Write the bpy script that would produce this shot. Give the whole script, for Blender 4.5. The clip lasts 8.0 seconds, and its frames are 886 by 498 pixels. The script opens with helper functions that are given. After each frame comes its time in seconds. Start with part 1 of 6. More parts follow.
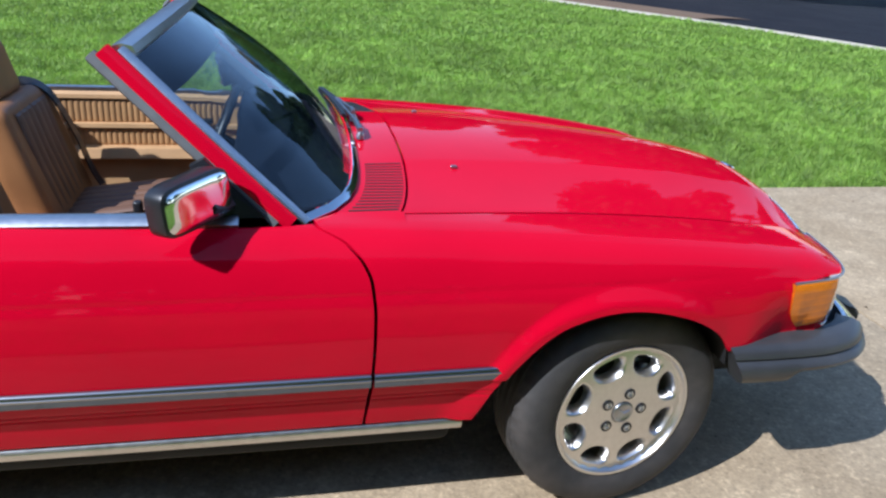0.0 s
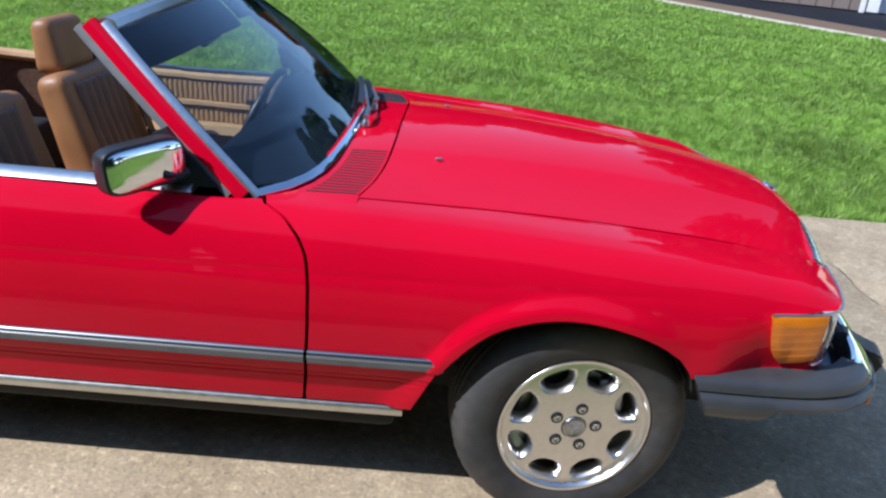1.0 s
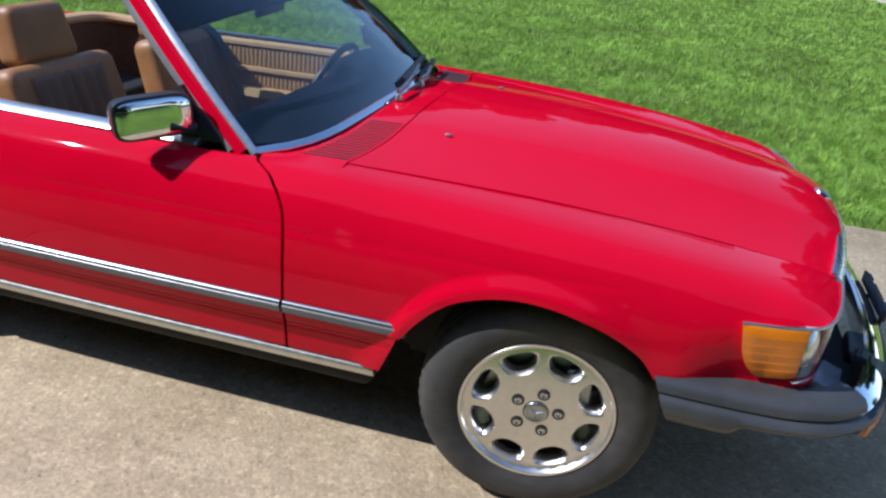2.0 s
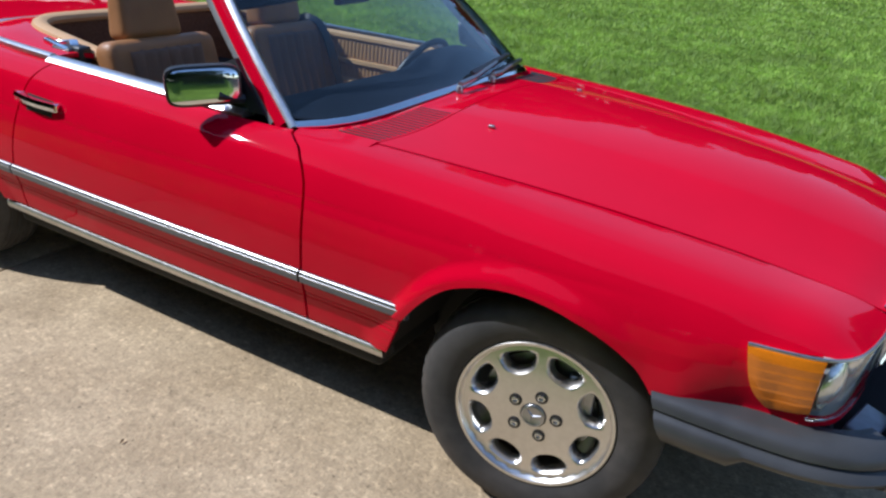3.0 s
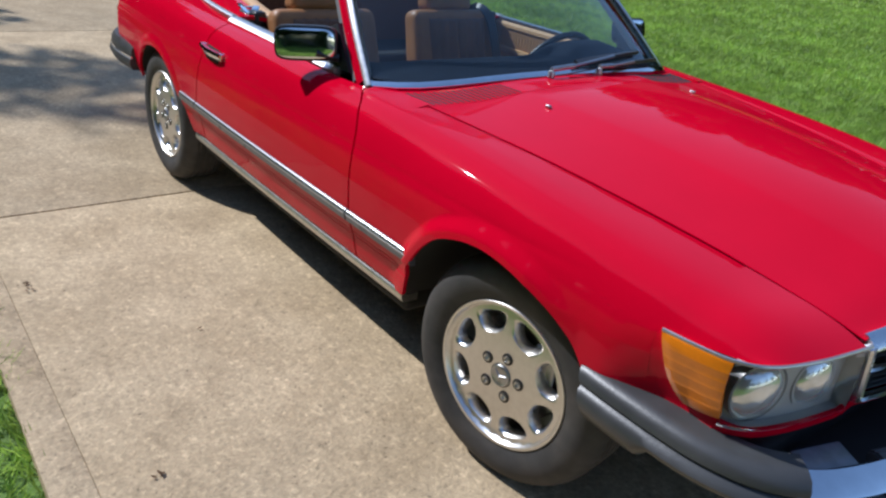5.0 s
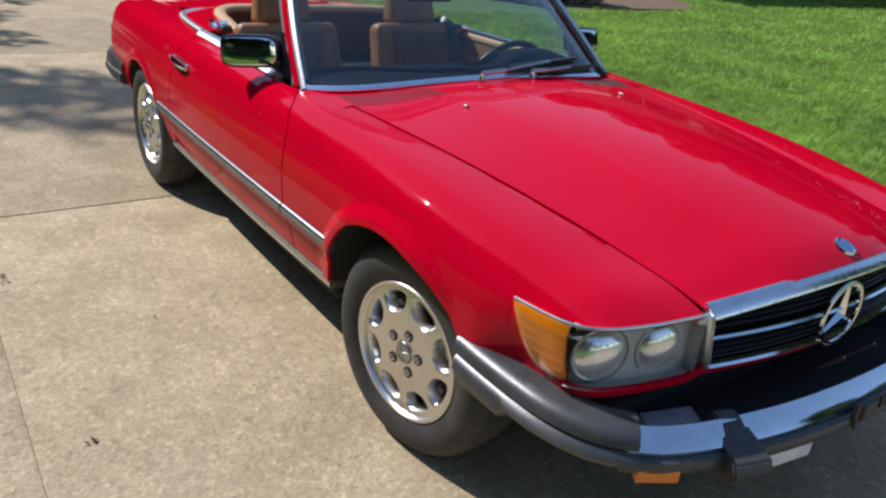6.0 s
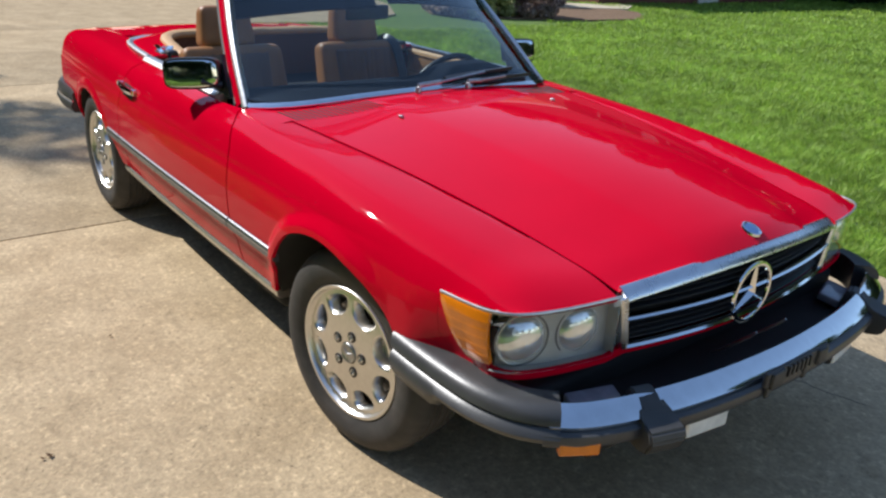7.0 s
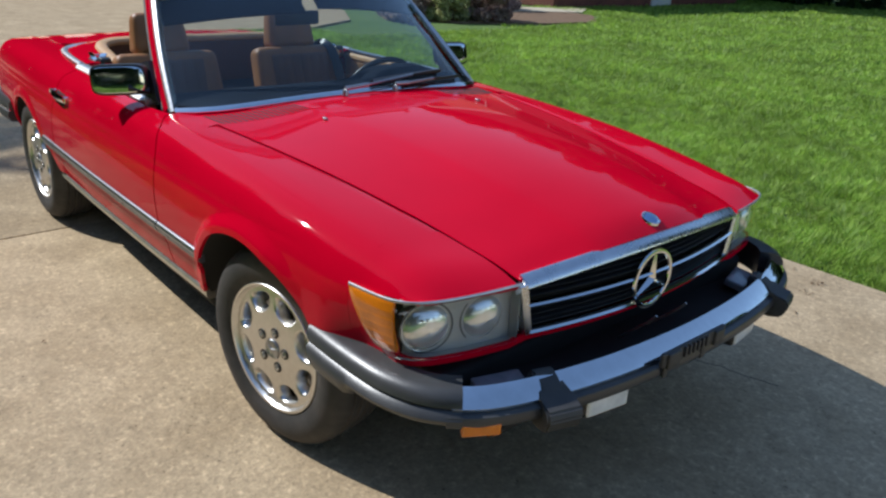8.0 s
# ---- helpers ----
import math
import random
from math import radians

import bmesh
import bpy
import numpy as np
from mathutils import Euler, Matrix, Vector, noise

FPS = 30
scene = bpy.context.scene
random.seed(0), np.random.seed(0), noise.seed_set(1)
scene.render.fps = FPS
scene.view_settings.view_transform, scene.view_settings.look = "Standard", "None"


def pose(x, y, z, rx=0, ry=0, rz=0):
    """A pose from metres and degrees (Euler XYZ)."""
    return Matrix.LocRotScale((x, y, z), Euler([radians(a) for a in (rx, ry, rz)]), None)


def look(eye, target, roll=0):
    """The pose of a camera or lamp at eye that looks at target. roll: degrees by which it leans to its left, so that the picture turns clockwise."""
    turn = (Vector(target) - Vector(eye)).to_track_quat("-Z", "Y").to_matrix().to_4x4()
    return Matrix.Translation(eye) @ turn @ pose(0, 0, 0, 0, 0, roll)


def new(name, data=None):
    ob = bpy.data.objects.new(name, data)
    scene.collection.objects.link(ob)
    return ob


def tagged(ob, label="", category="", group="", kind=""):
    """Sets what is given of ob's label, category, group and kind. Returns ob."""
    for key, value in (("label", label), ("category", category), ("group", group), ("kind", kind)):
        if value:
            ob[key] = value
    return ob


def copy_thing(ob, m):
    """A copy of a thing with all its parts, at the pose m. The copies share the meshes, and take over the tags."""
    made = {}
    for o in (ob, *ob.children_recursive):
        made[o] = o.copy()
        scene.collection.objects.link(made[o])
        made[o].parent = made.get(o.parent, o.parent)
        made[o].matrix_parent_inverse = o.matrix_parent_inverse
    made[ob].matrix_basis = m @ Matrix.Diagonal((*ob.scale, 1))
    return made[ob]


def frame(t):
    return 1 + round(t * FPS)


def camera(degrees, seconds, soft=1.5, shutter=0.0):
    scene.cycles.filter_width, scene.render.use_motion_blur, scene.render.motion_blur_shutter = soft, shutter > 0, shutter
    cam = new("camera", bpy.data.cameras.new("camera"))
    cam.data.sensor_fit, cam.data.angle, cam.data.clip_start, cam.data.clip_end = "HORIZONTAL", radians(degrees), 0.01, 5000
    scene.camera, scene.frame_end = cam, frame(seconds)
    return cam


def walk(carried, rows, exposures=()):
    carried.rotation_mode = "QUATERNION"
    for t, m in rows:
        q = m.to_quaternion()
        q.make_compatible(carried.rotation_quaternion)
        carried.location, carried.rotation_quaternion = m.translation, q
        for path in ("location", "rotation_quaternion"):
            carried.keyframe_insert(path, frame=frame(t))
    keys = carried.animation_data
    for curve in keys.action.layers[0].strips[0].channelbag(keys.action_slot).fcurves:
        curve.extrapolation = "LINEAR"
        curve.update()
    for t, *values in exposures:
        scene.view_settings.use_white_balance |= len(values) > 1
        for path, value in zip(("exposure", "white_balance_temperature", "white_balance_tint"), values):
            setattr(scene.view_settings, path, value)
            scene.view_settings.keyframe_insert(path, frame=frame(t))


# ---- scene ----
# ---- camera ----
cam = camera(60.6, 8.0, soft=2.4)
PATH = [
    (0, (-0.886, -2.392, 1.488), (-0.481, -0.589, 0.721), 3.6),
    (0.5, (-0.607, -2.435, 1.479), (-0.411, -0.598, 0.71), 4.0),
    (1, (-0.371, -2.45, 1.489), (-0.379, -0.609, 0.707), 4.7),
    (2.5, (0.349, -2.385, 1.498), (-0.316, -0.696, 0.658), 5.0),
    (3, (0.495, -2.29, 1.437), (-0.359, -0.679, 0.617), 5.5),
    (3.5, (0.657, -2.206, 1.435), (-0.386, -0.707, 0.62), 5.8),
    (4, (0.864, -2.196, 1.456), (-0.304, -0.805, 0.617), 6.6),
    (5.5, (1.3, -1.858, 1.405), (-0.155, -0.766, 0.574), 5.9),
    (6, (1.491, -1.803, 1.428), (0.021, -0.714, 0.621), 5.3),
    (6.5, (1.541, -1.802, 1.435), (0.077, -0.692, 0.645), 3.8),
    (7, (1.643, -1.782, 1.436), (0.196, -0.629, 0.674), 3.2),
    (7.5, (1.748, -1.744, 1.447), (0.329, -0.554, 0.692), 2.8),
    (8, (1.798, -1.721, 1.447), (0.401, -0.5, 0.701), 2.8),
]
walk(cam, [(t, look(eye, target, roll)) for t, eye, target, roll in PATH], [(0.0, 0.55, 5400, 12), (1.0, 0.55, 5420, 12), (2.5, 0.40, 5600, 12), (5.5, 0.31, 5800, 11), (7.0, 0.46, 6250, 10), (7.5, 0.46, 6250, 9.5), (8.0, 0.22, 5950, 9)])

# ---- light ----
TO_SUN = Vector((-0.93, -0.50, 1.0)).normalized()
world = bpy.data.worlds.new("sky")
scene.world = world
world.use_nodes = True
wn = world.node_tree.nodes
sky = wn.new("ShaderNodeTexSky")
sky.sky_type, sky.sun_disc = "NISHITA", False
sky.sun_elevation = math.asin(TO_SUN.z)
sky.dust_density, sky.air_density, sky.ozone_density = 0.15, 1.0, 1.0
sky.sun_rotation = math.atan2(TO_SUN.x, TO_SUN.y)
world.node_tree.links.new(sky.outputs[0], wn["Background"].inputs[0])
wn["Background"].inputs[1].default_value = 0.15
sun_data = bpy.data.lights.new("sun", "SUN")
sun_data.energy, sun_data.angle, sun_data.color = 4.0, radians(0.55), (1.0, 0.96, 0.90)
sun = new("sun", sun_data)
sun.matrix_world = look(TO_SUN * 40, (0, 0, 0))
scene.view_settings.exposure = 0.0


# ---- materials ----
def material(name, colour, rough=0.5, metal=0.0, noise_scale=0.0, noise_amount=0.0, bump=0.0, bump_scale=0.0,
             coat=0.0, spread=0.0, second=None, second_scale=3.0, specular=0.5, rough_var=0.0):
    """A principled material: fine grain, larger stains, relief, and a shift from piece to piece."""
    m = bpy.data.materials.new(name)
    m.use_nodes = True
    nt = m.node_tree
    b = nt.nodes["Principled BSDF"]
    b.inputs["Roughness"].default_value, b.inputs["Metallic"].default_value = rough, metal
    b.inputs["Specular IOR Level"].default_value = specular
    b.inputs["Coat Weight"].default_value, b.inputs["Coat Roughness"].default_value = coat, 0.03
    at = nt.nodes.new("ShaderNodeTexCoord")
    rgb = nt.nodes.new("ShaderNodeRGB")
    rgb.outputs[0].default_value = (*colour, 1)
    out = rgb.outputs[0]

    def noise_node(scale, detail=6.0):
        n = nt.nodes.new("ShaderNodeTexNoise")
        n.inputs["Scale"].default_value, n.inputs["Detail"].default_value = scale, detail
        nt.links.new(at.outputs["Object"], n.inputs["Vector"])
        return n

    if second:
        n = noise_node(second_scale, 4.0)
        ramp = nt.nodes.new("ShaderNodeValToRGB")
        ramp.color_ramp.elements[0].position, ramp.color_ramp.elements[1].position = 0.38, 0.66
        nt.links.new(n.outputs["Fac"], ramp.inputs[0])
        mix = nt.nodes.new("ShaderNodeMixRGB")
        mix.inputs[2].default_value = (*second, 1)
        nt.links.new(ramp.outputs[0], mix.inputs[0])
        nt.links.new(out, mix.inputs[1])
        out = mix.outputs[0]
    if noise_amount:
        n = noise_node(noise_scale)
        mul = nt.nodes.new("ShaderNodeMapRange")
        mul.inputs["From Min"].default_value, mul.inputs["From Max"].default_value = 0.25, 0.75
        mul.inputs["To Min"].default_value, mul.inputs["To Max"].default_value = 1 - noise_amount, 1 + noise_amount
        nt.links.new(n.outputs["Fac"], mul.inputs[0])
        vm = nt.nodes.new("ShaderNodeVectorMath")
        vm.operation = "SCALE"
        nt.links.new(out, vm.inputs[0])
        nt.links.new(mul.outputs[0], vm.inputs["Scale"])
        out = vm.outputs[0]
        if rough_var:
            mr = nt.nodes.new("ShaderNodeMapRange")
            mr.inputs["To Min"].default_value, mr.inputs["To Max"].default_value = max(rough - rough_var, 0.02), rough + rough_var
            nt.links.new(n.outputs["Fac"], mr.inputs[0])
            nt.links.new(mr.outputs[0], b.inputs["Roughness"])
    if spread:
        info = nt.nodes.new("ShaderNodeObjectInfo")
        mr = nt.nodes.new("ShaderNodeMapRange")
        mr.inputs["To Min"].default_value, mr.inputs["To Max"].default_value = 1 - spread, 1 + spread
        nt.links.new(info.outputs["Random"], mr.inputs[0])
        vm = nt.nodes.new("ShaderNodeVectorMath")
        vm.operation = "SCALE"
        nt.links.new(out, vm.inputs[0])
        nt.links.new(mr.outputs[0], vm.inputs["Scale"])
        out = vm.outputs[0]
    nt.links.new(out, b.inputs["Base Color"])
    if bump:
        n = noise_node(bump_scale, 5.0)
        bp = nt.nodes.new("ShaderNodeBump")
        bp.inputs["Strength"].default_value, bp.inputs["Distance"].default_value = 1.0, bump
        nt.links.new(n.outputs["Fac"], bp.inputs["Height"])
        nt.links.new(bp.outputs[0], b.inputs["Normal"])
    return m


def glass(name, colour, rough=0.0, ior=1.45):
    m = bpy.data.materials.new(name)
    m.use_nodes = True
    b = m.node_tree.nodes["Principled BSDF"]
    b.inputs["Base Color"].default_value = (*colour, 1)
    b.inputs["Roughness"].default_value, b.inputs["IOR"].default_value = rough, ior
    b.inputs["Transmission Weight"].default_value = 1.0
    return m


def leafy(name, low, high, island=True):
    """Leaves and blades: colour varies from island to island, with some light through."""
    m = bpy.data.materials.new(name)
    m.use_nodes = True
    nt = m.node_tree
    b = nt.nodes["Principled BSDF"]
    geo = nt.nodes.new("ShaderNodeNewGeometry")
    ramp = nt.nodes.new("ShaderNodeValToRGB")
    ramp.color_ramp.elements[0].color, ramp.color_ramp.elements[1].color = (*low, 1), (*high, 1)
    nt.links.new(geo.outputs["Random Per Island"], ramp.inputs[0])
    at = nt.nodes.new("ShaderNodeTexCoord")
    n = nt.nodes.new("ShaderNodeTexNoise")
    n.inputs["Scale"].default_value = 0.9
    n.inputs["Detail"].default_value = 5.0
    nt.links.new(at.outputs["Object"], n.inputs["Vector"])
    mr = nt.nodes.new("ShaderNodeMapRange")
    mr.inputs["From Min"].default_value, mr.inputs["From Max"].default_value = 0.3, 0.7
    mr.inputs["To Min"].default_value, mr.inputs["To Max"].default_value = 0.75, 1.3
    nt.links.new(n.outputs["Fac"], mr.inputs[0])
    vm = nt.nodes.new("ShaderNodeVectorMath")
    vm.operation = "SCALE"
    nt.links.new(ramp.outputs[0], vm.inputs[0])
    nt.links.new(mr.outputs[0], vm.inputs["Scale"])
    fine = nt.nodes.new("ShaderNodeTexNoise")
    fine.inputs["Scale"].default_value, fine.inputs["Detail"].default_value = 8.0, 3.0
    nt.links.new(at.outputs["Object"], fine.inputs["Vector"])
    mf = nt.nodes.new("ShaderNodeMapRange")
    mf.inputs["From Min"].default_value, mf.inputs["From Max"].default_value = 0.35, 0.65
    mf.inputs["To Min"].default_value, mf.inputs["To Max"].default_value = 0.72, 1.3
    nt.links.new(fine.outputs["Fac"], mf.inputs[0])
    both = nt.nodes.new("ShaderNodeMath")
    both.operation = "MULTIPLY"
    nt.links.new(mr.outputs[0], both.inputs[0])
    nt.links.new(mf.outputs[0], both.inputs[1])
    nt.links.new(both.outputs[0], vm.inputs["Scale"])
    nt.links.new(vm.outputs[0], b.inputs["Base Color"])
    b.inputs["Roughness"].default_value = 0.55
    tr = nt.nodes.new("ShaderNodeBsdfTranslucent")
    nt.links.new(vm.outputs[0], tr.inputs[0])
    mix = nt.nodes.new("ShaderNodeMixShader")
    mix.inputs[0].default_value = 0.48
    nt.links.new(b.outputs[0], mix.inputs[1])
    nt.links.new(tr.outputs[0], mix.inputs[2])
    nt.links.new(mix.outputs[0], nt.nodes["Material Output"].inputs[0])
    return m


PAINT = material("red_paint", (0.62, 0.0004, 0.020), 0.45, 0.0, 6.0, 0.03, coat=0.56, second=(0.58, 0.0004, 0.018), second_scale=1.3, specular=0.0)
PAINT.node_tree.nodes["Principled BSDF"].inputs["Diffuse Roughness"].default_value = 0.1
PAINT.node_tree.nodes["Principled BSDF"].inputs["Coat IOR"].default_value = 1.4
CHROME = material("chrome", (0.78, 0.79, 0.80), 0.07, 1.0, 30.0, 0.05, rough_var=0.04)
ALLOY = material("polished_alloy", (0.70, 0.68, 0.65), 0.33, 1.0, 60.0, 0.06, rough_var=0.06)
SATIN = material("dulled_chrome", (0.70, 0.71, 0.73), 0.28, 1.0, 30.0, 0.08, rough_var=0.08)
BRUSHED = material("brushed_edge_metal", (0.62, 0.60, 0.57), 0.38, 1.0, 40.0, 0.1, rough_var=0.08)
BEAD = material("satin_bright_bead", (0.36, 0.36, 0.37), 0.30, 1.0, 3.0, 0.06)
STEEL = material("dull_steel", (0.42, 0.42, 0.43), 0.38, 1.0, 40.0, 0.15, rough_var=0.1)
RUBBER = material("tyre_rubber", (0.034, 0.032, 0.030), 0.7, 0.0, 25.0, 0.25, bump=0.0006, bump_scale=180.0, second=(0.056, 0.049, 0.043), second_scale=8.0)
BUMPER_RUBBER = material("faded_bumper_rubber", (0.042, 0.042, 0.043), 0.36, 0.0, 14.0, 0.15, bump=0.0003, bump_scale=120.0, second=(0.058, 0.057, 0.056), second_scale=5.0, rough_var=0.1)
MOULDING = material("grey_moulding_rubber", (0.10, 0.103, 0.108), 0.3, 0.0, 12.0, 0.12, rough_var=0.1)
GUARD = material("black_guard_rubber", (0.046, 0.044, 0.042), 0.5, 0.0, 20.0, 0.2, bump=0.0003, bump_scale=120.0)
SEAL = material("grey_weather_seal", (0.13, 0.13, 0.128), 0.6, 0.0, 20.0, 0.15)
BLACK = material("black_plastic", (0.018, 0.018, 0.02), 0.38, 0.0, 40.0, 0.2, bump=0.0002, bump_scale=300.0)
DARK = material("dark_underside", (0.012, 0.012, 0.012), 0.8, 0.0, 8.0, 0.4)
LEATHER = material("tan_leather", (0.34, 0.152, 0.052), 0.48, 0.0, 12.0, 0.12, bump=0.0006, bump_scale=160.0, second=(0.28, 0.122, 0.042), second_scale=5.0, rough_var=0.08)
# darker copy of the leather: the seat centres' shade is in its colour
LEATHER_SHADED = material("shaded_pleated_leather", (0.17, 0.085, 0.045), 0.5, 0.0, 12.0, 0.12, bump=0.0006, bump_scale=160.0, second=(0.14, 0.07, 0.038), second_scale=5.0)
TAN_VINYL = material("light_tan_vinyl", (0.57, 0.34, 0.155), 0.5, 0.0, 10.0, 0.1, bump=0.0005, bump_scale=140.0)
BAND = material("tan_pleated_vinyl", (0.46, 0.255, 0.105), 0.5, 0.0, 10.0, 0.1, bump=0.0005, bump_scale=140.0)
CARPET = material("brown_carpet", (0.13, 0.065, 0.035), 0.95, 0.0, 90.0, 0.35, bump=0.003, bump_scale=350.0)
DASH = material("navy_dashboard_vinyl", (0.005, 0.009, 0.018), 0.85, 0.0, 30.0, 0.2, bump=0.0004, bump_scale=220.0, specular=0.12)
AMBER = material("amber_lens", (0.76, 0.20, 0.003), 0.25, 0.0, 40.0, 0.1, coat=0.4)
RED_LENS = material("red_lens", (0.32, 0.01, 0.01), 0.15, 0.0, 40.0, 0.1, coat=1.0)
REFLECTOR = material("lamp_reflector", (0.80, 0.81, 0.80), 0.17, 0.7, 18.0, 0.2, rough_var=0.1)
LAMP_GREY = material("lamp_housing_grey", (0.42, 0.42, 0.41), 0.45, 0.1, 20.0, 0.1)
GREY_LENS = material("grey_reflector_lens", (0.22, 0.235, 0.26), 0.25, 0.0, 30.0, 0.2, coat=0.5)
CLEAR_LENS = material("ribbed_clear_lens", (0.78, 0.79, 0.78), 0.32, 0.0, 30.0, 0.15, coat=0.5)
MIRROR = material("mirror_glass", (0.86, 0.87, 0.87), 0.015, 1.0)
BADGE_BLUE = material("blue_enamel", (0.06, 0.13, 0.32), 0.2, 0.2, coat=1.0)
WINDSCREEN = glass("windscreen_glass", (0.58, 0.67, 0.69))
LAMP_GLASS = glass("lamp_glass", (0.97, 0.97, 0.96), 0.0, 1.18)
CONCRETE = material("drive_concrete", (0.47, 0.358, 0.222), 0.9, 0.0, 75.0, 0.2, bump=0.004, bump_scale=80.0, spread=0.03, second=(0.385, 0.287, 0.172), second_scale=3.2, specular=0.2)


def speckle(m, scale, amount, lo=0.56, hi=0.70):
    """Scattered darker stains of a second, finer size over a material's colour."""
    nt = m.node_tree
    b = nt.nodes["Principled BSDF"]
    link = b.inputs["Base Color"].links[0]
    src = link.from_socket
    at = nt.nodes.new("ShaderNodeTexCoord")
    n = nt.nodes.new("ShaderNodeTexNoise")
    n.inputs["Scale"].default_value, n.inputs["Detail"].default_value, n.inputs["Roughness"].default_value = scale, 8.0, 0.65
    nt.links.new(at.outputs["Object"], n.inputs["Vector"])
    mr = nt.nodes.new("ShaderNodeMapRange")
    mr.inputs["From Min"].default_value, mr.inputs["From Max"].default_value = lo, hi
    mr.inputs["To Min"].default_value, mr.inputs["To Max"].default_value = 1.0, 1 - amount
    nt.links.new(n.outputs["Fac"], mr.inputs[0])
    vm = nt.nodes.new("ShaderNodeVectorMath")
    vm.operation = "SCALE"
    nt.links.new(src, vm.inputs[0])
    nt.links.new(mr.outputs[0], vm.inputs["Scale"])
    nt.links.new(vm.outputs[0], b.inputs["Base Color"])


speckle(CONCRETE, 30.0, 0.22, 0.50, 0.72)
speckle(CONCRETE, 1.1, 0.12, 0.5, 0.75)
speckle(CONCRETE, 10.0, 0.10, 0.45, 0.60)
speckle(CONCRETE, 42.0, -0.36, 0.54, 0.66)
speckle(CONCRETE, 60.0, 0.45, 0.62, 0.69)
speckle(CONCRETE, 130.0, 0.30, 0.60, 0.68)
KERB = material("kerb_concrete", (0.50, 0.44, 0.33), 0.9, 0.0, 30.0, 0.12, bump=0.002, bump_scale=90.0, specular=0.25)
JOINT = material("joint_filler", (0.12, 0.10, 0.078), 0.95, 0.0, 60.0, 0.3)
# near black: the street's tree shade is put into this base colour
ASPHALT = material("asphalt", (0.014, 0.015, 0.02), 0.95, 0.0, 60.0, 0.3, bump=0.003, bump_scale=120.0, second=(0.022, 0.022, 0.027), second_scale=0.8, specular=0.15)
SOIL = material("lawn_soil", (0.095, 0.16, 0.028), 0.95, 0.0, 14.0, 0.3, bump=0.02, bump_scale=30.0, second=(0.12, 0.185, 0.035), second_scale=0.7)
MULCH = material("bark_mulch", (0.19, 0.12, 0.07), 0.95, 0.0, 40.0, 0.4, bump=0.02, bump_scale=60.0)
BARK = material("bark", (0.13, 0.095, 0.065), 0.9, 0.0, 12.0, 0.35, bump=0.02, bump_scale=25.0)
GRASS = leafy("grass_blades", (0.17, 0.30, 0.035), (0.42, 0.565, 0.098))
LEAF = leafy("tree_leaves", (0.018, 0.04, 0.008), (0.045, 0.085, 0.016))
SHRUB = leafy("shrub_leaves", (0.22, 0.25, 0.09), (0.55, 0.54, 0.28))
PURPLE = leafy("dry_shrub_leaves", (0.20, 0.13, 0.115), (0.50, 0.38, 0.33))


# ---- mesh helpers ----
def part(name, bm, mat, parent=None, label="", sharp=38):
    """Links a bmesh as one smooth-shaded mesh object."""
    me = bpy.data.meshes.new(name)
    bm.to_mesh(me)
    bm.free()
    for m in (mat if isinstance(mat, (list, tuple)) else [mat]):
        me.materials.append(m)
    me.polygons.foreach_set("use_smooth", [True] * len(me.polygons))
    me.set_sharp_from_angle(angle=radians(sharp))
    ob = new(name, me)
    if parent is not None:
        ob.parent = parent
    if label:
        ob["label"] = label
    return ob


def spline(xs, ys):
    """A smooth curve through the given values, as a function."""
    xs, ys = np.array(xs, float), np.array(ys, float)
    d = np.gradient(ys, xs)

    def f(x):
        i = int(np.clip(np.searchsorted(xs, x) - 1, 0, len(xs) - 2))
        h = xs[i + 1] - xs[i]
        t = min(max((x - xs[i]) / h, 0.0), 1.0)
        return float((2 * t**3 - 3 * t**2 + 1) * ys[i] + (t**3 - 2 * t**2 + t) * h * d[i] + (3 * t**2 - 2 * t**3) * ys[i + 1] + (t**3 - t**2) * h * d[i + 1])
    return f


def sheet(bm, P, flange=0.012, centre=(-1.2, 0, 0.35), mat=0, close=False):
    """A grid of points as a skin that faces away from centre, its edges turned inwards by flange."""
    P = np.array(P, float)
    n, m = P.shape[:2]
    du, dv = np.gradient(P, axis=0), np.gradient(P, axis=1)
    N = np.cross(du, dv)
    N /= np.maximum(np.linalg.norm(N, axis=2, keepdims=True), 1e-9)
    flip = np.sum(N * (P - np.array(centre))) < 0
    if flip:
        N = -N
    V = [[bm.verts.new(P[i, j]) for j in range(m)] for i in range(n)]

    def face(*vs):
        f = bm.faces.new(vs[::-1] if flip else vs)
        f.material_index = mat
    for i in range(n - 1):
        for j in range(m - 1):
            face(V[i][j], V[i + 1][j], V[i + 1][j + 1], V[i][j + 1])
    if flange:
        ring = [(i, 0) for i in range(n)] + [(n - 1, j) for j in range(1, m)] + [(i, m - 1) for i in range(n - 2, -1, -1)] + [(0, j) for j in range(m - 2, 0, -1)]
        W = [bm.verts.new(P[i, j] - N[i, j] * flange) for i, j in ring]
        for k in range(len(ring)):
            a, b = ring[k], ring[(k + 1) % len(ring)]
            face(V[b[0]][b[1]], V[a[0]][a[1]], W[k], W[(k + 1) % len(ring)])
        if close:
            Q = P - N * flange
            U = [[bm.verts.new(Q[i, j]) for j in range(m)] for i in range(n)]
            for i in range(n - 1):
                for j in range(m - 1):
                    face(U[i][j + 1], U[i + 1][j + 1], U[i + 1][j], U[i][j])
    return V


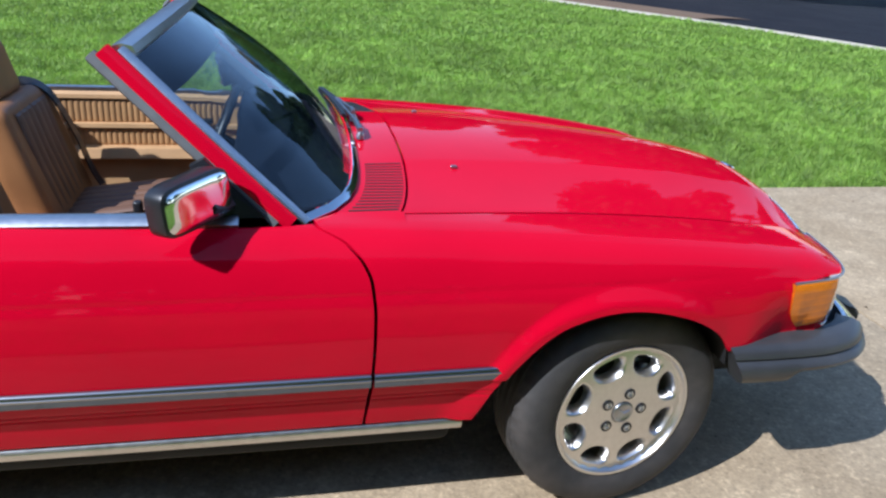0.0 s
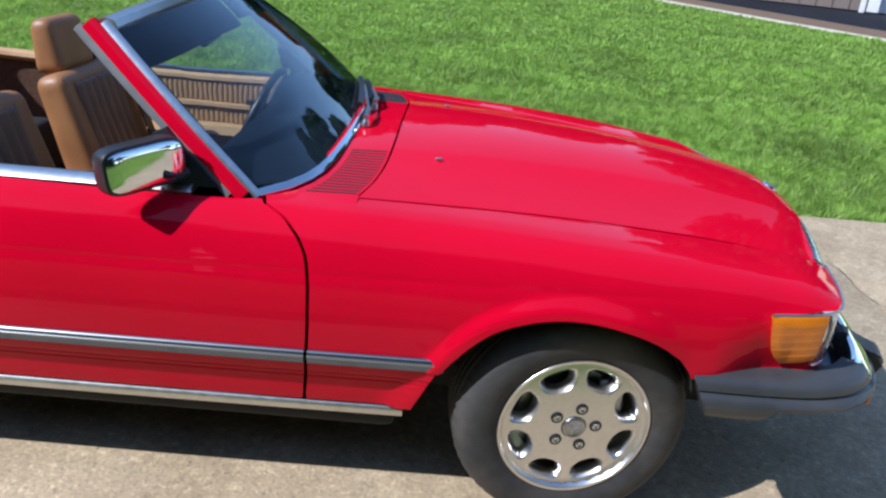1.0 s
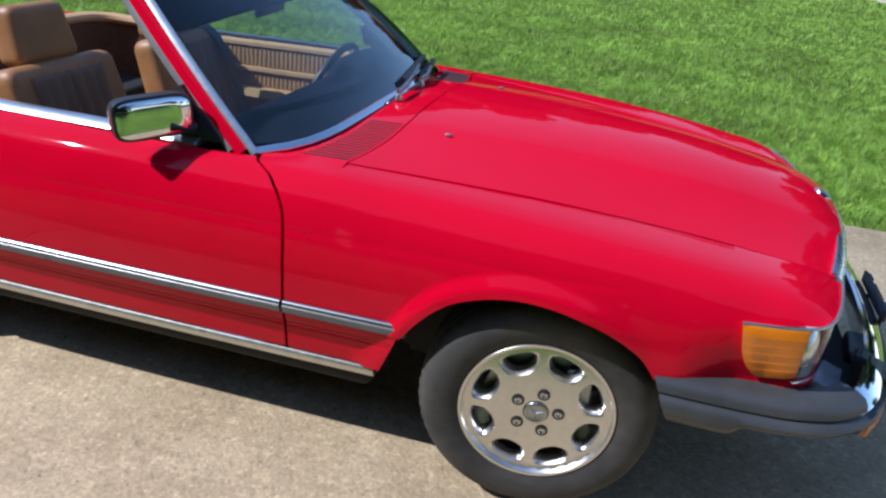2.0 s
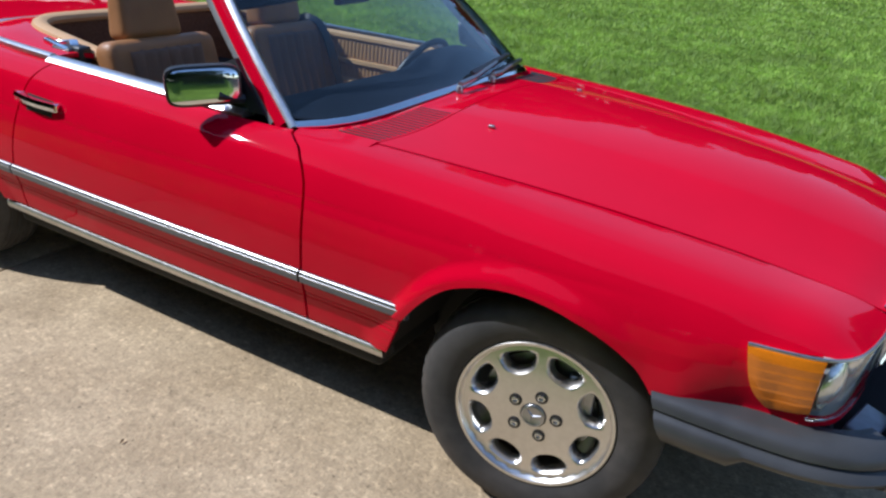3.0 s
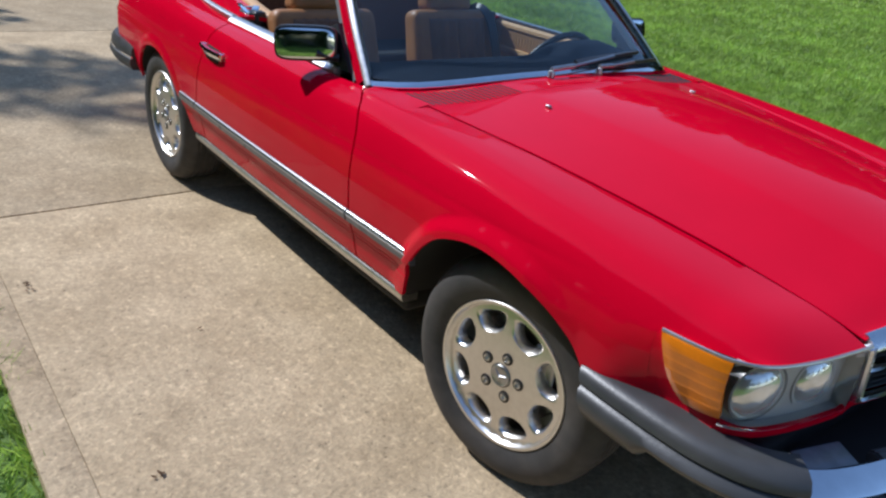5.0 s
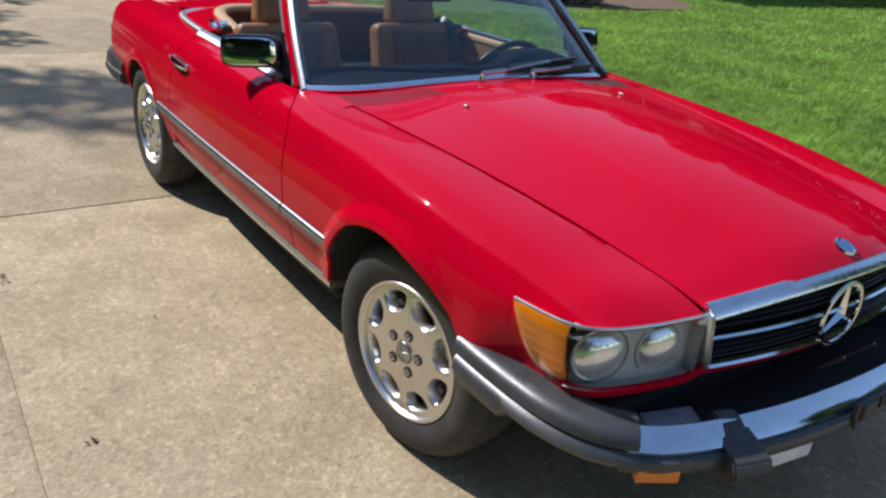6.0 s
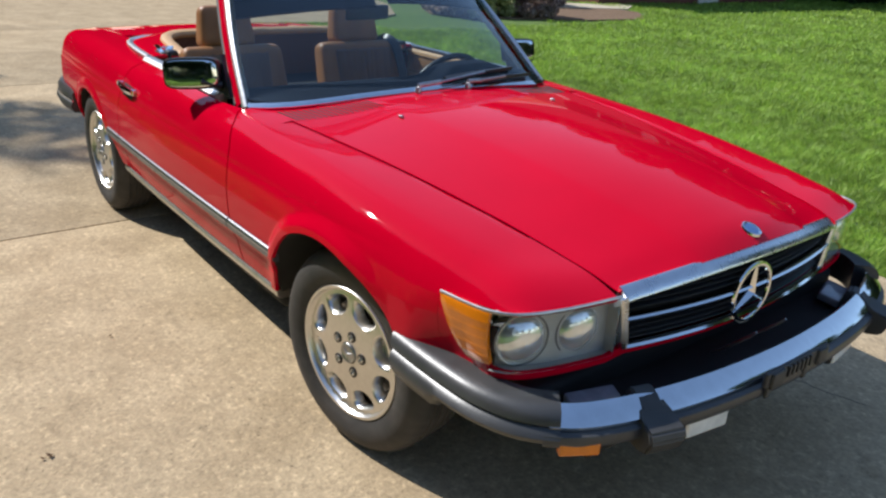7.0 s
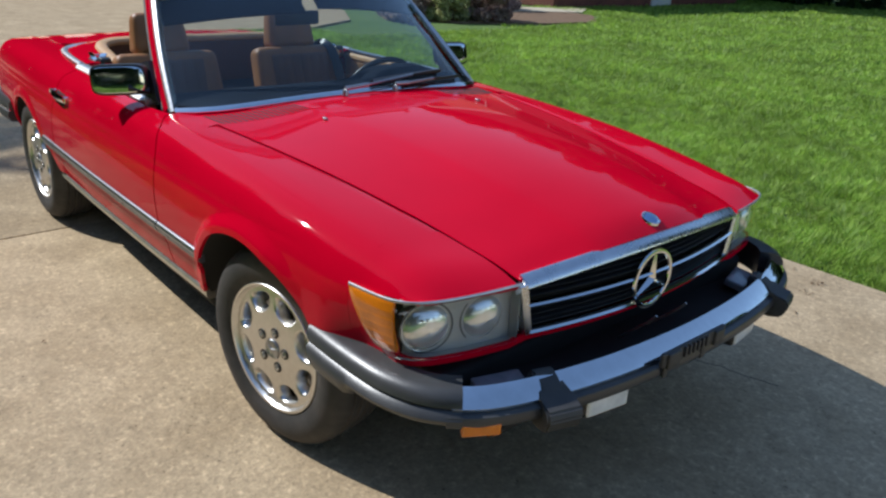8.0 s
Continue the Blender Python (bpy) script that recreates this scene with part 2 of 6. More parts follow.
def sweep(bm, path, section, up=(0, 0, 1), mat=0, closed=False, caps=True, scale=None):
    """A section of (outwards, upwards) offsets carried along a path; outwards is to the right of the way along it. up: one vector, or one for each point."""
    pts = [Vector(p) for p in path]
    n = len(pts)
    rings = []
    for i, p in enumerate(pts):
        a = pts[(i - 1) % n] if closed else pts[max(i - 1, 0)]
        b = pts[(i + 1) % n] if closed else pts[min(i + 1, n - 1)]
        t = (b - a).normalized()
        u = Vector(up[i] if isinstance(up[0], (tuple, list, Vector)) else up)
        o = t.cross(u).normalized()
        u = o.cross(t).normalized()
        k = scale[i] if scale else 1.0
        rings.append([bm.verts.new(p + o * (s[0] * k) + u * (s[1] * k)) for s in section])
    m = len(section)
    for i in range(n if closed else n - 1):
        r, q = rings[i], rings[(i + 1) % n]
        for j in range(m):
            f = bm.faces.new((r[j], q[j], q[(j + 1) % m], r[(j + 1) % m]))
            f.material_index = mat
    if caps and not closed:
        for r, rev in ((rings[0], False), (rings[-1], True)):
            f = bm.faces.new(r[::-1] if rev else r)
            f.material_index = mat
    return rings


def disc_section(r, k=10, rx=None):
    return [((rx or r) * math.cos(2 * math.pi * i / k), r * math.sin(2 * math.pi * i / k)) for i in range(k)]


def lathe(bm, prof, k=64, mat=0, start=0.0, closed=False):
    """Turns a profile of (radius, y) round the y axis."""
    rings = [[bm.verts.new((r * math.cos(start + 2 * math.pi * i / k), y, r * math.sin(start + 2 * math.pi * i / k))) for i in range(k)] for r, y in prof]
    for a, b in zip(rings, rings[1:] + (rings[:1] if closed else [])):
        for i in range(k):
            f = bm.faces.new((a[i], a[(i + 1) % k], b[(i + 1) % k], b[i]))
            f.material_index = mat
    return rings


def rbox(bm, centre, size, bevel=0.01, turn=None, segments=3, taper=None, mat=0):
    """A box with rounded edges. taper: the factors of its x and y size at the top."""
    r = bmesh.ops.create_cube(bm, size=1.0)
    vs = r["verts"]
    for v in vs:
        k = taper if (taper and v.co.z > 0) else (1, 1)
        v.co = Vector((v.co.x * size[0] * k[0], v.co.y * size[1] * k[1], v.co.z * size[2]))
    es = list({e for v in vs for e in v.link_edges})
    done = bmesh.ops.bevel(bm, geom=es, offset=bevel, segments=segments, profile=0.6, affect="EDGES", clamp_overlap=True)
    vs = {v for f in done["faces"] for v in f.verts} | {v for v in vs if v.is_valid}
    m = Matrix.Translation(centre) @ (turn if turn else Matrix.Identity(4))
    for v in vs:
        v.co = m @ v.co
    for f in {f for v in vs for f in v.link_faces}:
        f.material_index = mat
    return vs


def turned(rx=0, ry=0, rz=0):
    return pose(0, 0, 0, rx, ry, rz)


def smooth_path(ctrl, steps=6):
    """A Catmull-Rom curve through points."""
    c = [Vector(p) for p in ctrl]
    c = [2 * c[0] - c[1]] + c + [2 * c[-1] - c[-2]]
    out = []
    for i in range(1, len(c) - 2):
        for k in range(steps):
            t = k / steps
            out.append(0.5 * (2 * c[i] + (c[i + 1] - c[i - 1]) * t + (2 * c[i - 1] - 5 * c[i] + 4 * c[i + 1] - c[i + 2]) * t * t + (3 * c[i] - c[i - 1] - 3 * c[i + 1] + c[i + 2]) * t**3))
    out.append(c[-2])
    return out


def flat_mesh(name, loops, z, mat, thickness=0.1):
    bm = bmesh.new()
    top = [bm.verts.new((x, y, z)) for x, y in loops]
    low = [bm.verts.new((x, y, z - thickness)) for x, y in loops]
    bm.faces.new(top)
    bm.faces.new(low[::-1])
    for i in range(len(top)):
        j = (i + 1) % len(top)
        bm.faces.new((top[j], top[i], low[i], low[j]))
    bmesh.ops.recalc_face_normals(bm, faces=bm.faces[:])
    return part(name, bm, mat)


# ---- car: body shape (x ahead of the front axle, y to the car's left, z up) ----
car = new("convertible_car")
tagged(car, "red two-seat convertible with lowered roof and chrome trim", "car")

fender_top = spline([-3.3, -3.12, -2.9, -2.5, -2.0, -0.85, -0.6, -0.2, 0.1, 0.3, 0.45, 0.55, 0.62, 0.68],
                    [0.832, 0.848, 0.860, 0.868, 0.864, 0.855, 0.845, 0.824, 0.798, 0.775, 0.753, 0.736, 0.716, 0.695])
width = spline([-3.3, -3.0, -2.46, -1.8, -0.9, -0.4, 0.0, 0.15, 0.3, 0.45, 0.55, 0.62],
               [0.93, 0.955, 0.985, 1.0, 1.0, 0.992, 0.983, 0.974, 0.959, 0.938, 0.922, 0.905])
low_side = spline([0.30, 0.335, 0.36, 0.42, 0.475, 0.56, 0.62], [0.775, 0.806, 0.815, 0.831, 0.850, 0.861, 0.8635])
bonnet_edge = spline([-0.62, -0.43, -0.1, 0.2, 0.35, 0.5, 0.60, 0.66], [0.848, 0.838, 0.816, 0.785, 0.766, 0.741, 0.722, 0.705])
bonnet_mid = spline([-0.72, -0.41, -0.1, 0.2, 0.45, 0.6, 0.68, 0.72, 0.75], [0.896, 0.897, 0.886, 0.864, 0.832, 0.802, 0.780, 0.764, 0.748])
arch_front = spline([-0.455, -0.40, -0.35, -0.30, -0.25, -0.17, -0.08, 0.0, 0.07, 0.135, 0.19, 0.235, 0.27, 0.285],
                    [0.30, 0.415, 0.497, 0.560, 0.605, 0.641, 0.657, 0.653, 0.638, 0.614, 0.583, 0.545, 0.485, 0.43])
arch_rear = spline([-2.80, -2.76, -2.70, -2.62, -2.54, -2.46, -2.38, -2.30, -2.22, -2.16, -2.10],
                   [0.40, 0.48, 0.552, 0.606, 0.630, 0.636, 0.628, 0.602, 0.548, 0.472, 0.33])


def cut_y(x):
    """Half the bonnet's width."""
    return 0.654 + (x + 0.602) * (0.487 - 0.654) / 1.245


def front_x(y):
    """The nose's plan."""
    return 0.735 - 0.25 * y * y - 0.10 * max(abs(y) - 0.70, 0) ** 1.2


shoulder = spline([0.0, 0.003, 0.010, 0.022, 0.036, 0.046, 0.056, 0.075, 0.105, 0.14, 0.18, 0.24], [0.70, 0.737, 0.766, 0.791, 0.809, 0.818, 0.8245, 0.833, 0.843, 0.852, 0.859, 0.8635])
ARCHES = [np.array([(x, f(x)) for x in np.linspace(a, b, 60)]) for f, a, b in ((arch_front, -0.455, 0.285), (arch_rear, -2.80, -2.10))]


def lamp_x(y):
    """Where the lamps' face stands in plan."""
    return float(np.interp(y, [0.48, 0.497, 0.56, 0.64, 0.715, 0.76, 0.785, 0.797], [0.677, 0.676, 0.666, 0.650, 0.627, 0.598, 0.556, 0.525]))


def corner_tuck(x, z):
    """How far the flank draws in below the corner lamp."""
    a, b, c = (x - 0.30) / 0.16, (0.67 - z) / 0.14, (0.62 - x) / 0.12
    a, b, c = (min(max(q, 0.0), 1.0) for q in (a, b, c))
    return 0.032 * a * a * (3 - 2 * a) * b * c


def side_y(x, z):
    """Half the body's width at a height below the shoulder."""
    if z >= 0.62:
        zt = fender_top(x)
        y = shoulder((zt - z) * 0.24 / max(zt - 0.62, 0.05))
    else:
        y = low_side(z)
    y *= width(x)
    y -= 0.15 * min(max(x - 0.05, 0.0), 0.4) * min(max(z - 0.52, 0.0), 0.14)
    # pressed line along the flank, and the flank's tuck under the corner lamp
    y -= 0.0012 * math.exp(-((z - 0.717) / 0.0085) ** 2) * min(max((0.28 - x) / 0.2, 0.0), 1.0)
    y -= corner_tuck(x, z)
    for pts in ARCHES:
        if abs(x - pts[:, 0].mean()) < 0.5:
            r = float(np.sqrt(((pts - (x, z)) ** 2).sum(1).min()))
            k = min(max((0.060 - r) / 0.044, 0.0), 1.0)
            fade = min(max((0.24 - x) / 0.16, 0.0), 1.0) * (1.0 if x > -1.5 else 0.45)
            y += 0.0165 * fade * k * k * (3 - 2 * k)
    return y


def side_sheet(bm, sgn, x0, x1, bottom, nx, inner=None, top=None, flange=0.012, ends=None):
    """Skin of one side from x0 to x1: from the inner edge over the shoulder down to bottom(x). ends: x offsets by height at the two ends."""
    P = []
    for i in range(nx + 1):
        x = x0 + (x1 - x0) * i / nx
        zt = (top or fender_top)(x)
        zb = bottom(x)
        col = []
        w = width(x)
        if inner:
            yi, zi = inner(x)
            col += [(x, yi, zi - 0.003), (x, yi + 0.0015, zi - 0.0008), (x, yi + 0.004, zi)]
            for k in range(1, 4):
                f = k / 4
                y = yi + (0.70 * w - yi) * f
                z = zi + (zt - zi) * (1 - (1 - f) ** 2)
                col.append((x, y, z))
        for k in range(73):
            a = k / 72
            z = zt + (zb - zt) * (0.5 * a**2.2 + 0.5 * a**1.2)
            col.append((x, side_y(x, z), z))
        if ends:
            f = i / nx
            col = [(p[0] + ends[0](p[2]) * (1 - f) + ends[1](p[2]) * f, p[1], p[2]) for p in col]
        P.append([(p[0], sgn * p[1], p[2]) for p in col])
    return sheet(bm, P, flange)


door_gap = spline([0.30, 0.5, 0.62, 0.71, 0.77, 0.81, 0.835, 0.850, 0.87], [-0.709, -0.692, -0.688, -0.691, -0.704, -0.732, -0.768, -0.815, -0.87])
rear_gap = spline([0.30, 0.45, 0.6, 0.75, 0.87], [-1.98, -1.955, -1.915, -1.865, -1.82])
GAP = 0.0044
GAP_TOP, REAR_TOP = fender_top(-0.76), fender_top(-1.83)


def bonnet_z(x, y):
    yc = cut_y(x)
    u = min(abs(y) / yc, 1.0)
    e, c = bonnet_edge(x), bonnet_mid(x)
    # a crowned middle field between two soft creases, flanks falling to the edges
    if u < 0.48:
        s = 1 - 0.28 * (u / 0.48) ** 2
    else:
        v = (u - 0.48) / 0.52
        s = 0.72 * (1 - 1.38 * v + 0.38 * v * v)
    return e + (c - e) * s


def fender_inner(x):
    return cut_y(min(x, 0.64)) + GAP, bonnet_edge(min(max(x, -0.62), 0.66))


for sgn in (-1, 1):
    # front wing: strip beside the cowl, main skin over the arch, nose above the lamps
    bm = bmesh.new()
    side_sheet(bm, sgn, -0.60, 0.405, lambda x: max(0.478 if x < 0.2 else 0.505, arch_front(x) if -0.455 < x < 0.285 else 0.0), 140, fender_inner)
    # behind the bonnet's rear corner, up to the door gap
    rows = []
    for i in range(13):
        f = i / 12
        zt = GAP_TOP + (fender_top(-0.60) - GAP_TOP) * f
        col = []
        for k in range(97):
            a = k / 96
            z = zt + (0.478 - zt) * (0.5 * a**2.2 + 0.5 * a**1.2)
            g = door_gap(z) + GAP
            col.append((g + (-0.60 - g) * f, z))
        col = [(x, sgn * side_y(x, min(z, fender_top(x))), z) for x, z in col]
        top = []
        for k in range(4):
            x = door_gap(0.855) + GAP + (-0.60 - door_gap(0.855) - GAP) * f
            top.append((x, sgn * (0.655 + (0.70 - 0.655) * k / 4), 0.852 + (zt - 0.852) * k / 4))
        rows.append(top + col)
    sheet(bm, rows, 0.012)
    # nose over the lamp
    rows = []
    for i in range(31):
        f = 1 - (1 - i / 30) ** 1.7
        x = 0.405 + (0.60 - 0.405) * f
        zt = fender_top(x)
        zb = 0.680 + (0.690 - 0.680) * f
        yi, zi = fender_inner(x)
        col = []
        for k in range(6):
            g = k / 6
            y = yi + (0.70 * width(x) - yi) * g
            col.append((y, zi + (zt - zi) * (1 - (1 - g) ** 2)))
        for k in range(13):
            z = zt + (zb - zt) * (k / 12) ** 1.5
            col.append((side_y(x, max(z, 0.625)), z))
        drop = f**8
        rows.append([(x + (lamp_x(y) + 0.003 - 0.60) * f**3, sgn * y, z + (max(min(z, 0.699), 0.690) - z) * drop) for y, z in col])
    sheet(bm, rows, 0.012)
    wing = part("front_wing", bm, PAINT, car)

    # ribbed lower panel of the front wing
    def ribbed(bm, xa, xb, z0=0.338, z1=0.476, nx=12):
        P = []
        for i in range(nx + 1):
            f = i / nx
            col = []
            for k in range(61):
                z = z1 + (z0 - z1) * k / 60
                x = xa(z) + (xb(z) - xa(z)) * f
                rib = 0.0028 * (math.exp(-((z - 0.441) / 0.0035) ** 2) + math.exp(-((z - 0.427) / 0.0035) ** 2))
                col.append((x, sgn * (side_y(x, z) - 0.002 - rib), z))
            P.append(col)
        sheet(bm, P, 0.012)

    bm = bmesh.new()
    ribbed(bm, lambda z: door_gap(z) + GAP, lambda z: -0.438 + (z - 0.317) * 0.42, nx=8)
    part("lower_wing_panel", bm, PAINT, car)

    # door: skin, ribbed foot, handle, moulding
    bm = bmesh.new()
    P = []
    for i in range(41):
        f = i / 40
        zt = REAR_TOP + (GAP_TOP - REAR_TOP) * f
        col = []
        for k in range(97):
            z = zt + (0.478 - zt) * (0.5 * (k / 96) ** 2.2 + 0.5 * (k / 96) ** 1.2)
            xa, xb = rear_gap(z) + GAP, door_gap(z) - GAP
            x = xa + (xb - xa) * f
            col.append((x, sgn * side_y(x, min(z, fender_top(x))), z))
        P.append(col)
    sheet(bm, P, 0.014)
    door = part("door", bm, PAINT, car, "closed red door with grey side moulding")
    bm = bmesh.new()
    ribbed(bm, lambda z: rear_gap(z) + GAP, lambda z: door_gap(z) - GAP, nx=24)
    part("ribbed_foot", bm, PAINT, door)
    bm = bmesh.new()
    ribbed(bm, lambda z: -2.10 + (z - 0.33) * -0.30, lambda z: rear_gap(z) - GAP, nx=5)
    part("lower_quarter_panel", bm, PAINT, car)

    # rear wing
    bm = bmesh.new()
    quarter_inner = lambda x: (0.60, fender_top(x) + 0.004)
    side_sheet(bm, sgn, -3.16, -2.02, lambda x: max(0.478 if x > -2.46 else 0.42, arch_rear(x) if -2.80 < x < -2.10 else 0.0), 90, quarter_inner)
    P = []
    for i in range(7):
        f = i / 6
        col = []
        for k in range(97):
            a = k / 96
            zt = fender_top(-2.02) + (REAR_TOP - fender_top(-2.02)) * f
            z = zt + (0.478 - zt) * (0.5 * a**2.2 + 0.5 * a**1.2)
            g = rear_gap(z) - GAP
            x = -2.02 + (g + 2.02) * f
            col.append((x, sgn * side_y(x, min(z, fender_top(x))), z))
        P.append(col)
    sheet(bm, P, 0.012)
    # rounded tail corner
    P = []
    for i in range(8):
        f = i / 7 * math.pi / 2
        col = []
        for k in range(20):
            z = fender_top(-3.16) + (0.42 - fender_top(-3.16)) * (k / 19) ** 1.3
            y0 = side_y(-3.16, z)
            col.append((-3.16 - 0.07 * math.sin(f), sgn * (y0 - 0.07 + 0.07 * math.cos(f)), z - 0.012 * math.sin(f)))
        P.append(col)
    sheet(bm, P, 0.012)
    part("rear_wing", bm, PAINT, car)

    # bright-edged rubber moulding, in three lengths
    for xa, xb in ((-2.13, rear_gap(0.5) - GAP), (rear_gap(0.5) + GAP, door_gap(0.5) - GAP), (door_gap(0.5) + GAP, -0.352)):
        pts = [(xa + (xb - xa) * i / 14, 0, 0.497) for i in range(15)]
        pts = [(x, sgn * (low_side(0.497) * width(x) - 0.002), z) for x, y, z in pts]
        if sgn > 0:
            pts = pts[::-1]
        bm = bmesh.new()
        sweep(bm, pts, [(-0.006, -0.019), (0.006, -0.019), (0.013, -0.014), (0.0155, 0.0), (0.013, 0.012), (0.006, 0.018), (-0.006, 0.019)])
        m1 = part("side_moulding", bm, MOULDING, door if xa > -1.97 and xb < -0.65 else car, "grey rubber side moulding with a bright edge")
        bm = bmesh.new()
        sweep(bm, pts, [(0.002, 0.002), (0.0162, 0.002), (0.0176, 0.0045), (0.0174, 0.0075), (0.0150, 0.0100), (0.0148, 0.0115), (0.0140, 0.0150), (0.0110, 0.0182), (0.0060, 0.0200), (0.0, 0.0205)])
        part("bright_edge", bm, BEAD, m1)

    # sill: bright strip and dark underside
    pts = [(-2.10 + (2.10 - 0.45) * i / 20, 0, 0.318) for i in range(21)]
    pts = [(x, sgn * (0.798 * width(x)), z) for x, y, z in pts]
    if sgn > 0:
        pts = pts[::-1]
    bm = bmesh.new()
    sweep(bm, pts, [(-0.05, -0.022), (-0.004, -0.020), (0.006, -0.014), (0.010, -0.002), (0.009, 0.008), (0.004, 0.014), (-0.05, 0.016)])
    part("sill_strip", bm, BRUSHED, car, "bright metal sill strip")

    # wheel-well liners
    for cx, arch, xs in ((0.0, arch_front, (-0.45, 0.285)), (-2.456, arch_rear, (-2.80, -2.10))):
        bm = bmesh.new()
        P = []
        for i in range(33):
            x = xs[0] + (xs[1] - xs[0]) * i / 32
            z = arch(x)
            P.append([(x, sgn * (side_y(x, max(z, 0.3)) - 0.012 - 0.36 * k / 4), z + 0.012) for k in range(5)])
        sheet(bm, P, 0)
        back = [(xs[0] + (xs[1] - xs[0]) * i / 32) for i in range(33)]
        P = [[(x, sgn * 0.47, 0.2), (x, sgn * 0.47, arch(x) + 0.012)] for x in back]
        sheet(bm, P, 0)
        part("wheel_well", bm, DARK, car)

# bonnet
def bonnet_rear(u):
    return -0.545 - 0.057 * abs(u) ** 4


bm = bmesh.new()
P = []
for i in range(61):
    f = i / 60
    row = []
    for u in [-1, -0.9975, -0.993] + [-0.96 + 1.92 * j / 96 for j in range(97)] + [0.993, 0.9975, 1]:
        x0 = bonnet_rear(u)
        x1 = front_x(u * 0.487) - 0.012
        x = x0 + (x1 - x0) * f
        y = u * (cut_y(max(min(x, 0.66), -0.602)) - GAP)
        z = bonnet_z(min(x, 0.75), y)
        z -= 0.003 if abs(u) > 0.999 else 0.0008 if abs(u) > 0.99 else 0.0
        if f > 0.93:
            z -= 0.012 * ((f - 0.93) / 0.07) ** 2 * (1 - abs(u) ** 3)
        row.append((x, y, z))
    P.append(row)
sheet(bm, P, 0.014)
bonnet = part("bonnet", bm, PAINT, car)
# rain gutters under the bonnet's side gaps
for sgn in (-1, 1):
    bm = bmesh.new()
    pts = [(x, sgn * (cut_y(x) + 0.001), bonnet_edge(x) - 0.020) for x in np.linspace(-0.60, 0.62, 16)]
    sweep(bm, pts if sgn < 0 else pts[::-1], [(-0.022, -0.004), (0.022, -0.004), (0.022, 0.002), (-0.022, 0.002)])
    part("rain_gutter", bm, DARK, car)

# cowl between bonnet and windscreen
def screen_base(u):
    return Vector((-0.685 - 0.045 * u * u - 0.115 * abs(u) ** 8, 0.712 * u, 0.897 - 0.040 * u * u))


def screen_top(u):
    return Vector((-1.150 - 0.065 * u * u, 0.600 * u, 1.262 - 0.048 * u * u))


def cowl_point(u, f):
    """u across from right (-1) to left, f from the glass (0) to the bonnet (1)."""
    b = screen_base(u * 0.95)
    x1, y1 = bonnet_rear(u) - 0.007, u * 0.648
    z0, z1 = b.z - 0.010, bonnet_z(max(x1, -0.602), y1) - 0.0015
    return Vector((b.x - 0.03 + (x1 - b.x + 0.03) * f, b.y + (y1 - b.y) * f, z0 + (z1 - z0) * f))


bm = bmesh.new()
sheet(bm, [[cowl_point(-1 + 2 * j / 40, i / 8) for i in range(9)] for j in range(41)], 0.012)
cowl = part("cowl_panel", bm, PAINT, car)
# louvred air intakes: thin dark slots along the car
for sgn in (-1, 1):
    for k in range(17):
        u = sgn * (0.965 - 0.46 * k / 16)
        bm = bmesh.new()
        pts = [cowl_point(u, 0.36 + 0.60 * f) for f in (0, 0.25, 0.5, 0.75, 1)]
        sweep(bm, pts, [(-0.0055, -0.004), (0.0055, -0.004), (0.0055, 0.0004), (-0.0055, 0.0004)])
        part("intake_slot", bm, DARK, cowl)

# scuttle behind the cowl, boot lid and tail panel
bm = bmesh.new()
P = []
for i in range(25):
    f = i / 24
    row = []
    for j in range(31):
        u = -1 + 2 * j / 30
        x = -3.20 + (0.68 - 0.12 * abs(u) ** 4) * f
        y = u * 0.605
        row.append((x, y, fender_top(max(x, -3.3)) + 0.001 + 0.012 * (1 - u * u) - (0.02 * (1 - f * 8) ** 2 if f < 0.125 else 0)))
    P.append(row)
sheet(bm, P, 0.014)
part("boot_lid", bm, PAINT, car)
bm = bmesh.new()
P = [[(-3.225, -0.74 + 1.48 * j / 20, 0.815 - 0.40 * i / 8) for i in range(9)] for j in range(21)]
sheet(bm, P, 0.012)
part("tail_panel", bm, PAINT, car)

# hood-well lid behind the cockpit: red panel in front of the bright curved strip
def well_rim(s, inset=0.0):
    """U-shaped line round the back of the cockpit, s from -1 (right) to 1 (left)."""
    ctrl = [(-1.86, -0.715), (-2.10, -0.695), (-2.32, -0.66), (-2.45, -0.59), (-2.52, -0.45), (-2.545, 0.0)]
    ctrl = ctrl + [(x, -y) for x, y in ctrl[-2::-1]]
    k = (s + 1) / 2 * (len(ctrl) - 1)
    i = min(int(k), len(ctrl) - 2)
    c = [ctrl[max(i - 1, 0)], ctrl[i], ctrl[i + 1], ctrl[min(i + 2, len(ctrl) - 1)]]
    t = k - i
    out = []
    for a in (0, 1):
        p0, p1, p2, p3 = (q[a] for q in c)
        out.append(0.5 * (2 * p1 + (p2 - p0) * t + (2 * p0 - 5 * p1 + 4 * p2 - p3) * t * t + (3 * p1 - p0 - 3 * p2 + p3) * t**3))
    v = Vector((out[0] + inset * (0.25 + 0.75 * (1 - abs(s))), out[1] * (1 - inset * 0.75), 0.0))
    return v


def well_rise(s):
    """How much higher the well's inner edge stands across the back."""
    return 0.046 * (1 - abs(s) ** 2.5)


